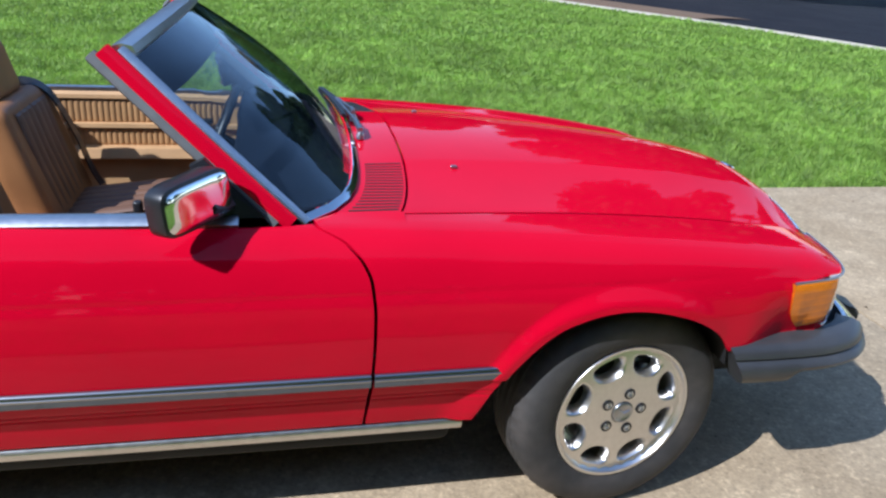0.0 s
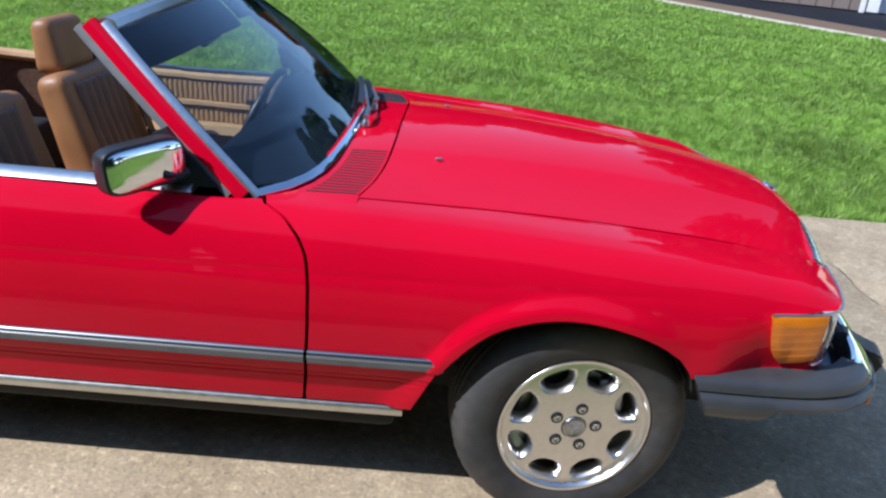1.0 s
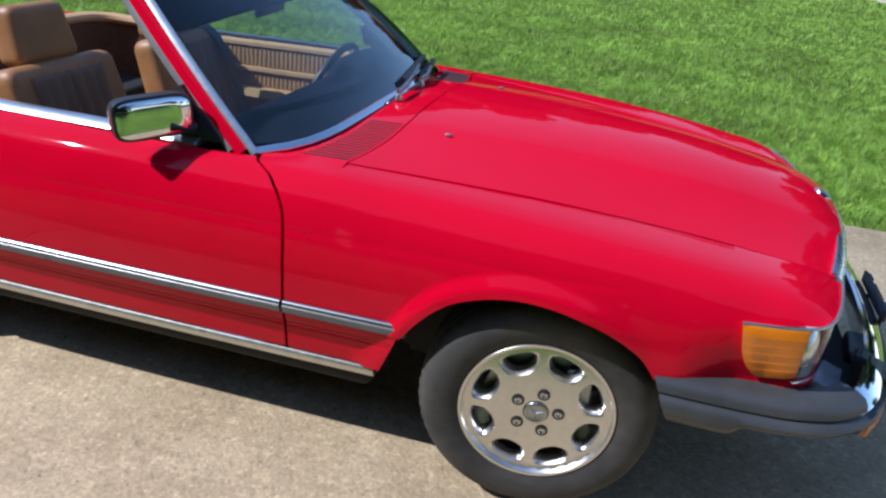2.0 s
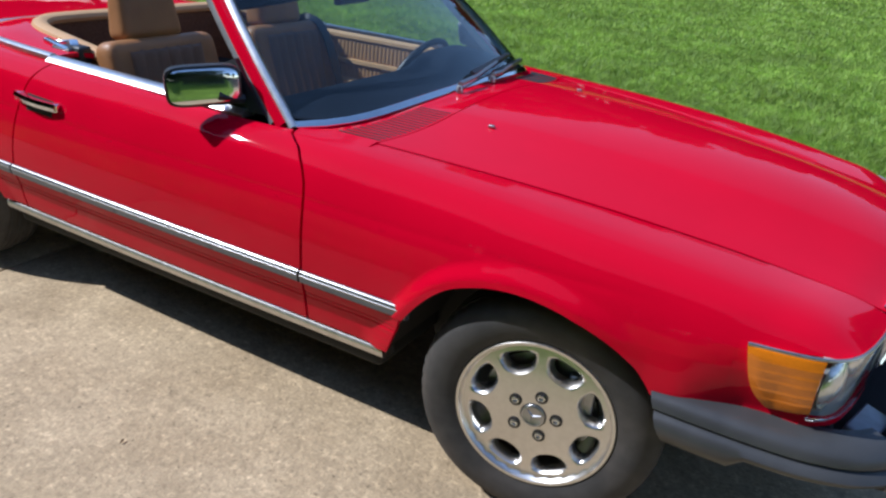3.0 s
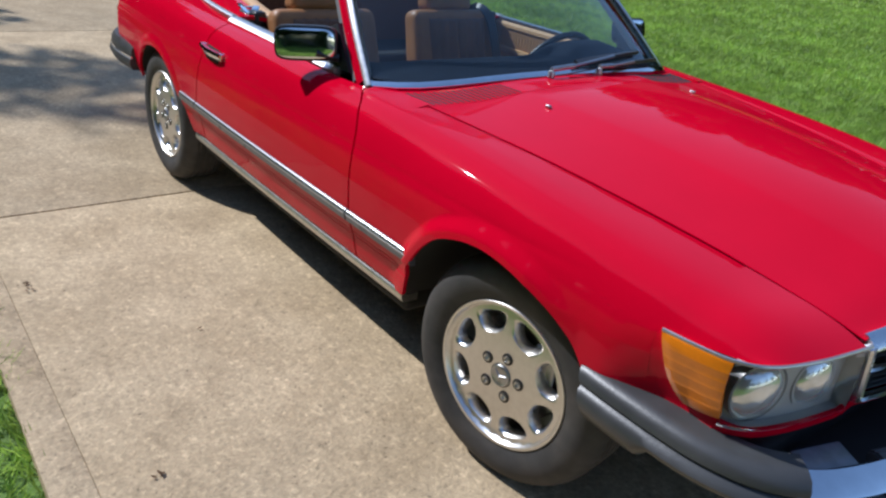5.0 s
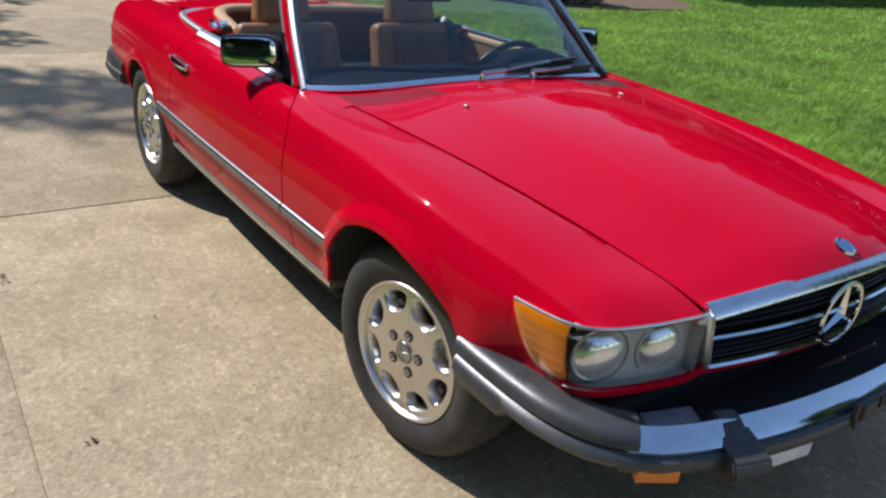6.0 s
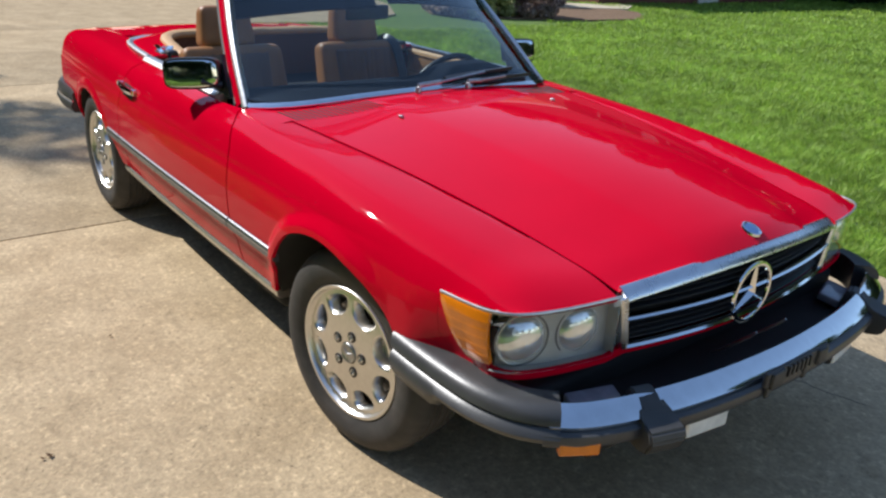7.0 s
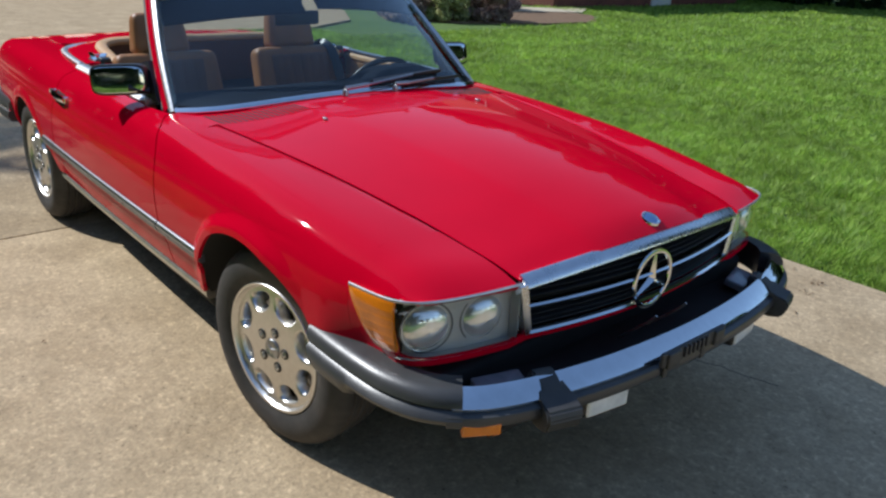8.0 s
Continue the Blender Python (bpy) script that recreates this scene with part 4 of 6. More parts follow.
# ---- car: wheels ----
def build_wheel(holder):
    """Alloy wheel at the origin, its face towards -y, the axle along y."""
    bm = bmesh.new()
    # outer lip and barrel
    lathe(bm, [(0.206, 0.016), (0.207, 0.002), (0.203, -0.004), (0.196, -0.003), (0.192, 0.006), (0.187, 0.010)], 96)
    lathe(bm, [(0.187, 0.012), (0.180, 0.05), (0.178, 0.20)], 64)
    # face with eight rounded openings
    N = 64
    for s in range(8):
        mid = math.radians(22.5 + 45 * s)
        ra, rb_, half = 0.082, 0.187, math.radians(22.5)
        outer = []
        for i in range(N):
            q = 4 * i / N
            side, f = int(q), q - int(q)
            if side == 0:
                outer.append((rb_, -half + 2 * half * f))
            elif side == 1:
                outer.append((rb_ + (ra - rb_) * f, half))
            elif side == 2:
                outer.append((ra, half - 2 * half * f))
            else:
                outer.append((ra + (rb_ - ra) * f, -half))

        def flat(r, a):
            return (r * math.cos(a) - 0.143, r * math.sin(a))
        O = [flat(*o) for o in outer]
        hole = []
        for x, y in O:
            a = math.atan2(y / 0.055, x / 0.05)
            c, d = math.cos(a), math.sin(a)
            k = (abs(c) ** 2.5 + abs(d) ** 2.5) ** (-1 / 2.5)
            w = 0.043 + 0.010 * c * k
            hole.append((0.0275 * c * k + 0.002, w * d * k))

        def place(x, y, depth):
            r, a = math.hypot(x + 0.143, y), math.atan2(y, x + 0.143)
            dome = 0.010 - 0.008 * (1 - ((r - 0.07) / 0.117) ** 2) if r > 0.07 else 0.002
            a += mid
            return bm.verts.new((r * math.cos(a), dome + depth, r * math.sin(a)))
        levels = []
        for f, dep, grow in ((0.0, 0.0, 1.0), (0.55, 0.0, 1.0), (1.0, 0.0, 1.12), (1.0, 0.004, 1.02), (1.0, 0.014, 0.90), (1.0, 0.034, 0.80)):
            levels.append([place(o[0] + (h[0] * grow - o[0]) * f, o[1] + (h[1] * grow - o[1]) * f, dep) for o, h in zip(O, hole)])
        for a, b in zip(levels, levels[1:]):
            for i in range(N):
                bm.faces.new((a[i], a[(i + 1) % N], b[(i + 1) % N], b[i]))
    lathe(bm, [(0.083, 0.0022), (0.060, 0.0015), (0.034, 0.002), (0.032, 0.006)], 64)
    bmesh.ops.remove_doubles(bm, verts=bm.verts[:], dist=0.0004)
    rim = part("wheel", bm, ALLOY, holder, "polished eight-hole alloy wheel with tyre", sharp=50)
    bm = bmesh.new()
    prof = [(0.200, 0.014), (0.207, -0.001), (0.222, -0.008), (0.245, -0.013), (0.268, -0.012), (0.290, -0.002), (0.303, 0.012), (0.3115, 0.028)]
    for y in (0.050, 0.080, 0.110, 0.140):
        prof += [(0.315, y - 0.009), (0.309, y - 0.006), (0.309, y), (0.315, y + 0.003)]
    prof += [(0.3115, 0.166), (0.303, 0.182), (0.285, 0.196), (0.25, 0.205), (0.207, 0.196), (0.2, 0.18)]
    lathe(bm, prof, 168)
    # cross grooves in the tread
    for v in bm.verts:
        r = math.hypot(v.co.x, v.co.z)
        if r > 0.3105 and (0.02 < v.co.y < 0.052 or 0.14 < v.co.y < 0.18) and round(math.atan2(v.co.z, v.co.x) * 168 / (2 * math.pi)) % 3 == 0:
            v.co.x *= 1 - 0.004 / r
            v.co.z *= 1 - 0.004 / r
    part("tyre", bm, RUBBER, rim, "worn black tyre")
    bm = bmesh.new()
    lathe(bm, [(0.0005, -0.003), (0.022, -0.002), (0.026, -0.0045), (0.030, -0.003), (0.032, 0.004)], 40)
    for k in range(3):
        a = 2 * math.pi * k / 3 + 0.3
        sweep(bm, [Vector((0, -0.003, 0)), Vector((0.022 * math.cos(a), -0.003, 0.022 * math.sin(a)))], [(-0.004, -0.001), (0.004, -0.001), (0, 0.003)], up=(0, -1, 0), scale=[1, 0.3])
    part("centre_cap", bm, STEEL, rim)
    for k in range(5):
        a = 2 * math.pi * k / 5 + 0.07
        bm = bmesh.new()
        lathe(bm, [(0.0165, 0.004), (0.0165, -0.0004), (0.0105, -0.0007), (0.0100, 0.003)], 18, 1)
        lathe(bm, [(0.0095, 0.004), (0.0095, -0.003), (0.0075, -0.004), (0.0055, -0.003), (0.005, 0.002), (0.0003, 0.002)], 18, 0)
        ob = part("lug_bolt", bm, [ALLOY, BLACK], rim)
        ob.location = (0.058 * math.cos(a), 0, 0.058 * math.sin(a))
    bm = bmesh.new()
    lathe(bm, [(0.02, 0.06), (0.145, 0.06), (0.145, 0.08), (0.02, 0.08)], 40)
    rbox(bm, (0.10, 0.06, 0.06), (0.07, 0.05, 0.12), 0.01)
    part("brake_disc", bm, STEEL, rim)
    return rim


first = build_wheel(car)
first.matrix_basis = pose(0, -0.80, 0.315, 0, 0, 8)
for x, y, turn, spin in ((-2.456, -0.818, 0, 25), (0, 0.80, 188, 60), (-2.456, 0.818, 180, 10)):
    copy_thing(first, pose(x, y, 0.315, 0, 0, turn) @ pose(0, 0, 0, 0, spin, 0))

# ---- car: windscreen ----
NU = 24
bm = bmesh.new()
P = []
for j in range(NU + 1):
    u = (-1 + 2 * j / NU) * 0.993
    a, b = screen_base(u), screen_top(u)
    P.append([a.lerp(b, 0.02 + 0.95 * i / 12) + Vector((0.02, 0, 0.014)) * math.sin(math.pi * i / 12) * (1 - abs(u) ** 6) for i in range(13)])
sheet(bm, P, 0.005, centre=(-1.6, 0, 0.8), close=True)
frame_bm = bmesh.new()
base_line = [screen_base(-1 + 2 * j / NU) + Vector((0.004, 0, 0.004)) for j in range(NU + 1)]
sweep(frame_bm, base_line, [(-0.009, -0.012), (0.007, -0.012), (0.008, -0.008), (-0.003, 0.003), (-0.009, 0.005)])
screen = part("windscreen_frame", frame_bm, CHROME, car, "chrome-edged windscreen frame with red pillars")
pane = part("windscreen_glass", bm, WINDSCREEN, screen, "clear curved windscreen glass")
pane.visible_shadow = False
top_line = [screen_top(-1 + 2 * j / NU) for j in range(NU + 1)]
bm = bmesh.new()
sweep(bm, top_line, [(-0.034, -0.014), (0.010, -0.020), (0.018, -0.006), (0.010, 0.010), (-0.012, 0.014), (-0.034, 0.008)])
part("header_rail", bm, ALLOY, screen, "bright header rail")
for s in (-1, 1):
    a, b = screen_base(s * 1.0), screen_top(s * 1.0)
    d = (b - a)
    for name, mat, off, section in (
        ("pillar_trim", ALLOY, (0.0, 0.0), [(-0.012, -0.02), (0.011, -0.02), (0.010, 0.006), (0.0, 0.010), (-0.011, 0.007)]),
        ("pillar", PAINT, (-0.034, 0.004), [(-0.021, -0.02), (0.021, -0.02), (0.020, 0.004), (0.012, 0.010), (-0.012, 0.010), (-0.020, 0.004)]),
        ("pillar_seal", SEAL, (-0.068, 0.002), [(-0.016, -0.02), (0.016, -0.02), (0.013, 0.006), (0.0, 0.010), (-0.013, 0.006)]),
    ):
        bm = bmesh.new()
        pts = []
        for i in range(9):
            f = -0.02 + (1.015 if name == "pillar" else 0.99 if name == "pillar_seal" else 1.025) * i / 8
            p = a + d * f
            p.x += off[0] + (-0.012 if name == "pillar_trim" else -0.020) * f
            p.y += s * (off[1] + 0.010 * math.sin(math.pi * min(max(f, 0), 1)))
            pts.append(p)
        if s > 0:
            pts = pts[::-1]
        sweep(bm, pts, section, up=(0.32, s * 0.80, 0.5) if name == "pillar_trim" else (0.12, s * 1.0, 0.25))
        part(name, bm, mat, screen)
# black quarter triangle behind each pillar foot
for s in (-1, 1):
    bm = bmesh.new()
    vs = [(-0.93, 0.728, 0.868), (-1.075, 0.735, 0.868), (-1.09, 0.715, 0.985), (-1.06, 0.706, 1.0)]
    lo = [bm.verts.new((x, s * y, z)) for x, y, z in vs]
    hi = [bm.verts.new((x, s * (y - 0.025), z)) for x, y, z in vs]
    bm.faces.new(lo)
    bm.faces.new(hi[::-1])
    for i in range(4):
        bm.faces.new((lo[i], lo[(i + 1) % 4], hi[(i + 1) % 4], hi[i]))
    bmesh.ops.recalc_face_normals(bm, faces=bm.faces[:])
    part("mirror_base", bm, BLACK, car)

# wipers resting along the foot of the glass
def on_glass(u, v):
    return screen_base(u).lerp(screen_top(u), v) + Vector((0.026, 0, 0.016))


for u0, mid, ends in ((-0.155, (0.36, 0.088), ((0.06, 0.050), (0.62, 0.126))), (0.18, (0.50, 0.044), ((0.27, 0.020), (0.76, 0.066)))):
    root = screen_base(u0) + Vector((0.030, 0, 0.010))
    bm = bmesh.new()
    lathe(bm, [(0.0005, -0.009), (0.009, -0.007), (0.012, 0.0), (0.012, 0.014)], 16)
    piv = part("wiper", bm, STEEL, car, "steel wiper arm with black blade")
    piv.matrix_basis = Matrix.Translation(root) @ pose(0, 0, 0, -90, 0, 0)
    inv = piv.matrix_basis.inverted()
    bm = bmesh.new()
    knee = root.lerp(on_glass(*mid), 0.3) + Vector((0.010, 0, 0.008))
    sweep(bm, [inv @ p for p in (root + Vector((0, 0, 0.012)), knee)], disc_section(0.009, 10))
    part("arm_root", bm, STEEL, piv)
    bm = bmesh.new()
    sweep(bm, [inv @ p for p in (knee, on_glass(*mid))], disc_section(0.0055, 6))
    part("wiper_arm", bm, STEEL, piv)
    bm = bmesh.new()
    sweep(bm, [inv @ (on_glass(ends[0][0] + (ends[1][0] - ends[0][0]) * f, ends[0][1] + (ends[1][1] - ends[0][1]) * f) + Vector((-0.010, 0, -0.004))) for f in np.linspace(0, 1, 7)], [(-0.005, -0.010), (0.005, -0.010), (0.006, 0.008), (-0.006, 0.008)])
    part("wiper_blade", bm, BLACK, piv)

# door mirrors: black housing with a bright flat face, glass turned to the driver
def rounded(w, h, x, n=44, power=5.0):
    out = []
    for j in range(n):
        t = 2 * math.pi * j / n
        c, d = math.cos(t), math.sin(t)
        q = (abs(c) ** power + abs(d) ** power) ** (-1 / power)
        out.append(Vector((x, w * c * q, h * d * q)))
    return out


def shell(bm, rings):
    vs = [[bm.verts.new(p) for p in r] for r in rings]
    n = len(vs[0])
    for r, q in zip(vs, vs[1:]):
        for i in range(n):
            bm.faces.new((r[i], r[(i + 1) % n], q[(i + 1) % n], q[i]))
    bm.faces.new(vs[0][::-1])
    bm.faces.new(vs[-1])


for s in (-1, 1):
    W, H = 0.101, 0.056
    bm = bmesh.new()
    shell(bm, [rounded(W * a, H * b, x) for a, b, x in ((0.95, 0.92, -0.030), (0.99, 0.98, -0.026), (1.0, 1.0, -0.010), (1.0, 1.0, 0.012), (0.985, 0.97, 0.019), (0.95, 0.90, 0.021))])
    house = part("door_mirror", bm, BLACK, car, "door mirror with bright face in a black rim")
    tilt = (pose(-1.080, -0.806, 0.936, 0, 0, -38) @ pose(0, 0, 0, 4, -4, 0)) if s < 0 else (pose(-1.10, 0.800, 0.945, 0, 0, 8) @ pose(0, 0, 0, -3, -13, 0))
    house.matrix_basis = tilt
    bm = bmesh.new()
    shell(bm, [rounded(W * 0.925, H * 0.84, 0.018), rounded(W * 0.925, H * 0.84, 0.0225), rounded(W * 0.90, H * 0.79, 0.0245), rounded(W * 0.6, H * 0.5, 0.0255)])
    part("bright_face", bm, CHROME, house)
    bm = bmesh.new()
    shell(bm, [rounded(W * 0.9, H * 0.86, -0.034), rounded(W * 0.9, H * 0.86, -0.029)])
    part("mirror_glass", bm, MIRROR, house)
    bm = bmesh.new()
    inv = tilt.inverted()
    pts = [inv @ Vector(p) for p in ((-1.015, s * 0.722, 0.900), (-1.03, s * 0.75, 0.902), (-1.05, s * 0.785, 0.912))]
    sweep(bm, pts, disc_section(0.016, 8, 0.024))
    part("mirror_arm", bm, BLACK, house)

# door handles
for s in (-1, 1):
    bm = bmesh.new()
    pts = [(-1.872 + 0.205 * i / 10, 0, 0.768 - 0.006 * i / 10) for i in range(11)]
    pts = [(x, s * (side_y(x, z) + 0.014 + 0.012 * math.sin(math.pi * i / 10)), z) for i, (x, y, z) in enumerate(pts)]
    if s > 0:
        pts = pts[::-1]
    sweep(bm, pts, [(-0.010, -0.012), (0.004, -0.013), (0.009, 0.0), (0.004, 0.012), (-0.010, 0.012)])
    for x in (-1.858, -1.680):
        rbox(bm, (x, s * (side_y(x, 0.765) + 0.006), 0.766 - (x + 1.858) * 0.03), (0.034, 0.026, 0.028), 0.006)
    h = part("door_handle", bm, CHROME, car, "chrome door handle")
    # dark sheet laid on the skin for the shade in the handle's hollow
    bm = bmesh.new()
    rows = [[(-1.83 + 0.13 * i / 8, s * (side_y(-1.83 + 0.13 * i / 8, 0.778 - 0.05 * k / 4) + 0.002), 0.778 - 0.05 * k / 4 - 0.004 * i / 8) for k in range(5)] for i in range(9)]
    sheet(bm, rows, 0.003)
    part("handle_recess", bm, DARK, h)

# ---- car: cockpit ----
bm = bmesh.new()
rbox(bm, (-1.55, 0, 0.36), (1.5, 1.40, 0.04), 0.01)
part("cockpit_floor", bm, CARPET, car, "brown carpeted cockpit floor")
bm = bmesh.new()
rbox(bm, (-1.62, 0, 0.46), (0.95, 0.22, 0.20), 0.03)
console = part("centre_console", bm, LEATHER, car, "tan centre console")
bm = bmesh.new()
rbox(bm, (-1.34, 0, 0.60), (0.03, 0.03, 0.12), 0.012)
part("gear_lever", bm, BLACK, console)
# dashboard: a soft rounded shelf under the glass, with a hump over the dials
bm = bmesh.new()
rows = []
for j in range(31):
    y = -0.70 + 1.40 * j / 30
    b = screen_base(min(max(y / 0.712, -1), 1))
    hump = 0.052 * math.exp(-((y - 0.36) / 0.19) ** 4)
    x0 = b.x - 0.012
    prof = [(x0, 0.872), (x0 - 0.08, 0.884 + hump * 0.25), (x0 - 0.17, 0.890 + hump * 0.8), (-0.98, 0.888 + hump), (-1.02, 0.875 + hump), (-1.035, 0.85 + hump * 0.7), (-1.03, 0.80), (-1.01, 0.72), (-0.97, 0.62), (-0.9, 0.5), (-0.85, 0.36)]
    rows.append([(x, y, z) for x, z in prof])
sheet(bm, rows, 0.0)
part("dashboard", bm, DASH, car, "dark navy vinyl dashboard")
# steering wheel
swm = Matrix.Translation((-1.12, 0.37, 0.765)) @ turned(0, -66, 0)
bm = bmesh.new()
ring = [swm @ Vector((0.20 * math.cos(2 * math.pi * i / 48), 0.20 * math.sin(2 * math.pi * i / 48), 0)) for i in range(48)]
sweep(bm, ring, disc_section(0.0135, 10), up=tuple(swm.to_3x3() @ Vector((0, 0, 1))), closed=True)
steer = part("steering_wheel", bm, BLACK, car, "black four-spoke steering wheel")
bm = bmesh.new()
rbox(bm, (0, 0, 0), (0.13, 0.15, 0.035), 0.014, None)
for a in (35, 145, 215, 325):
    d = Vector((math.cos(radians(a)), math.sin(radians(a)), 0))
    sweep(bm, [d * 0.05, d * 0.195], [(-0.02, -0.006), (0.02, -0.006), (0.016, 0.006), (-0.016, 0.006)])
for v in bm.verts:
    v.co = swm @ v.co
part("steering_hub", bm, BLACK, steer)
bm = bmesh.new()
sweep(bm, [swm @ Vector((0, 0, -0.01)), Vector((-0.98, 0.37, 0.68))], disc_section(0.03, 10))
part("steering_column", bm, BLACK, steer)
# inside mirror and visors
bm = bmesh.new()
rbox(bm, (-1.165, -0.02, 1.125), (0.022, 0.22, 0.058), 0.010, turned(0, 0, 6))
sweep(bm, [(-1.16, -0.01, 1.145), (-1.165, 0, 1.235)], disc_section(0.008, 8))
part("inside_mirror", bm, BLACK, screen, "black inside mirror")
for y in (-0.29, 0.29):
    bm = bmesh.new()
    rows = []
    for i in range(13):
        u = math.copysign(0.06 + 0.925 * i / 12, y)
        a, b = screen_base(u), screen_top(u)
        rows.append([a.lerp(b, 1.0 - (0.24 if y < 0 else 0.20) * k / 6) + Vector((-0.024, 0, -0.014 + 0.010 * math.sin(math.pi * k / 6))) for k in range(7)])
    sheet(bm, rows, 0.014, centre=(-1.6, 0, 0.7), close=True)
    part("sun_visor", bm, DASH, screen, "dark folded sun visor")

# door linings with pleated bands
for s in (-1, 1):
    bm = bmesh.new()
    rows = []
    for i in range(25):
        x = -1.86 + 0.82 * i / 24
        rows.append([(x, s * (0.688 - d), z) for z, d in ((0.862, 0.0), (0.852, 0.016), (0.838, 0.018), (0.833, 0.006), (0.745, 0.008), (0.742, 0.024), (0.727, 0.026), (0.722, 0.010), (0.655, 0.012), (0.650, 0.05), (0.615, 0.06), (0.600, 0.02), (0.50, 0.012), (0.38, 0.03))])
    sheet(bm, rows, 0.0, centre=(-1.4, s * 2, 0.6))
    lining = part("door_lining", bm, TAN_VINYL, car, "light tan door lining with pleated bands")
    for z0, z1, d, n in ((0.746, 0.830, 0.008, 34), (0.658, 0.720, 0.012, 34)):
        bm = bmesh.new()
        rows = []
        for k in range(n * 6 + 1):
            x = -1.81 + 0.72 * k / (n * 6)
            out = 0.004 * abs(math.sin(math.pi * k / 6)) ** 0.7
            rows.append([(x, s * (0.688 - d - out * q), z) for z, q in ((z1, 0), (z1 - 0.004, 0.8), (z1 - 0.01, 1), (z0 + 0.01, 1), (z0 + 0.004, 0.8), (z0, 0))])
        sheet(bm, rows, 0.0, centre=(-1.4, s * 2, 0.6))
        part("pleated_band", bm, BAND, lining)
# top edge of the far door and a handle
    bm = bmesh.new()
    rbox(bm, (-1.20, s * 0.655, 0.76), (0.09, 0.02, 0.022), 0.006)
    part("inner_handle", bm, BLACK, lining)

# seats
def build_seat(y, dx):
    seat = bmesh.new()
    rbox(seat, (-1.55 + dx, y, 0.475), (0.52, 0.50, 0.15), 0.045, turned(0, -7, 0), 4)
    ob = part("seat", seat, LEATHER, car, "tan leather seat with pleated cover and headrest")
    tilt = Matrix.Translation((-1.775 + dx, y, 0.50)) @ turned(0, -15, 0)
    bm = bmesh.new()
    rbox(bm, (-0.02, 0, 0.21), (0.13, 0.50, 0.46), 0.05, None, 5, taper=(0.85, 0.94))
    for v in bm.verts:
        bulge = max(0.0, abs(v.co.y) - 0.15) * 0.25
        v.co.x += bulge
        v.co = tilt @ v.co
    part("backrest", bm, LEATHER, ob)
    bm = bmesh.new()
    rows = []
    for k in range(57):
        yy = -0.16 + 0.32 * k / 56
        out = 0.009 * abs(math.sin(math.pi * k / 9.333)) ** 0.5
        rows.append([tilt @ Vector((0.046 + 0.002 * f + out * q, yy, 0.02 + 0.38 * f)) for f, q in ((0, -1), (0.03, 0.6), (0.08, 1), (0.35, 1), (0.65, 1), (0.92, 1), (0.97, 0.6), (1, -1))])
    sheet(bm, rows, 0.0, centre=tuple(tilt @ Vector((-1, 0, 0.2))))
    part("backrest_pleats", bm, LEATHER_SHADED, ob, "brown pleated backrest centre, shade put into its colour")
    bm = bmesh.new()
    rows = []
    for k in range(57):
        yy = y - 0.16 + 0.32 * k / 56
        out = 0.012 * abs(math.sin(math.pi * k / 9.333)) ** 0.5
        rows.append([Vector((-1.75 + dx + 0.44 * f, yy, 0.550 + 0.050 * f + out * q)) for f, q in ((0, -1), (0.04, 0.7), (0.1, 1), (0.5, 1), (0.9, 1), (0.96, 0.7), (1, -1))])
    sheet(bm, rows, 0.0, centre=(-1.5, y, 0))
    part("cushion_pleats", bm, LEATHER_SHADED, ob, "brown pleated seat centre, shade put into its colour")
    bm = bmesh.new()
    rbox(bm, (-0.035, 0, 0.53), (0.105, 0.27, 0.185), 0.05, turned(0, 6, 0), 6, taper=(0.75, 0.86))
    for v in bm.verts:
        v.co = tilt @ v.co
    part("headrest", bm, LEATHER, ob)
    bm = bmesh.new()
    for yy in (-0.06, 0.06):
        sweep(bm, [tilt @ Vector((-0.03, yy, 0.40)), tilt @ Vector((-0.035, yy, 0.48))], disc_section(0.007, 8))
    part("headrest_posts", bm, CHROME, ob)


for y in (-0.375, 0.295):
    build_seat(y, 0.125 if y < 0 else 0.135)
# dark belts hanging beside the seats and the roof-frame latch at the belt line
strap = Matrix.Translation((-1.640, 0.295, 0.50)) @ turned(0, -15, 0)
bm = bmesh.new()
sweep(bm, [strap @ Vector(p) for p in smooth_path([(-0.075, 0.150, 0.425), (0.0, 0.175, 0.448), (0.055, 0.19, 0.40), (0.082, 0.20, 0.25), (0.085, 0.21, 0.10), (0.10, 0.20, 0.03)], 5)], [(-0.026, -0.002), (0.026, -0.002), (0.026, 0.003), (-0.026, 0.003)], up=(1, 0, 0.5))
part("shoulder_belt", bm, BLACK, car, "black belt over the driver's seat")
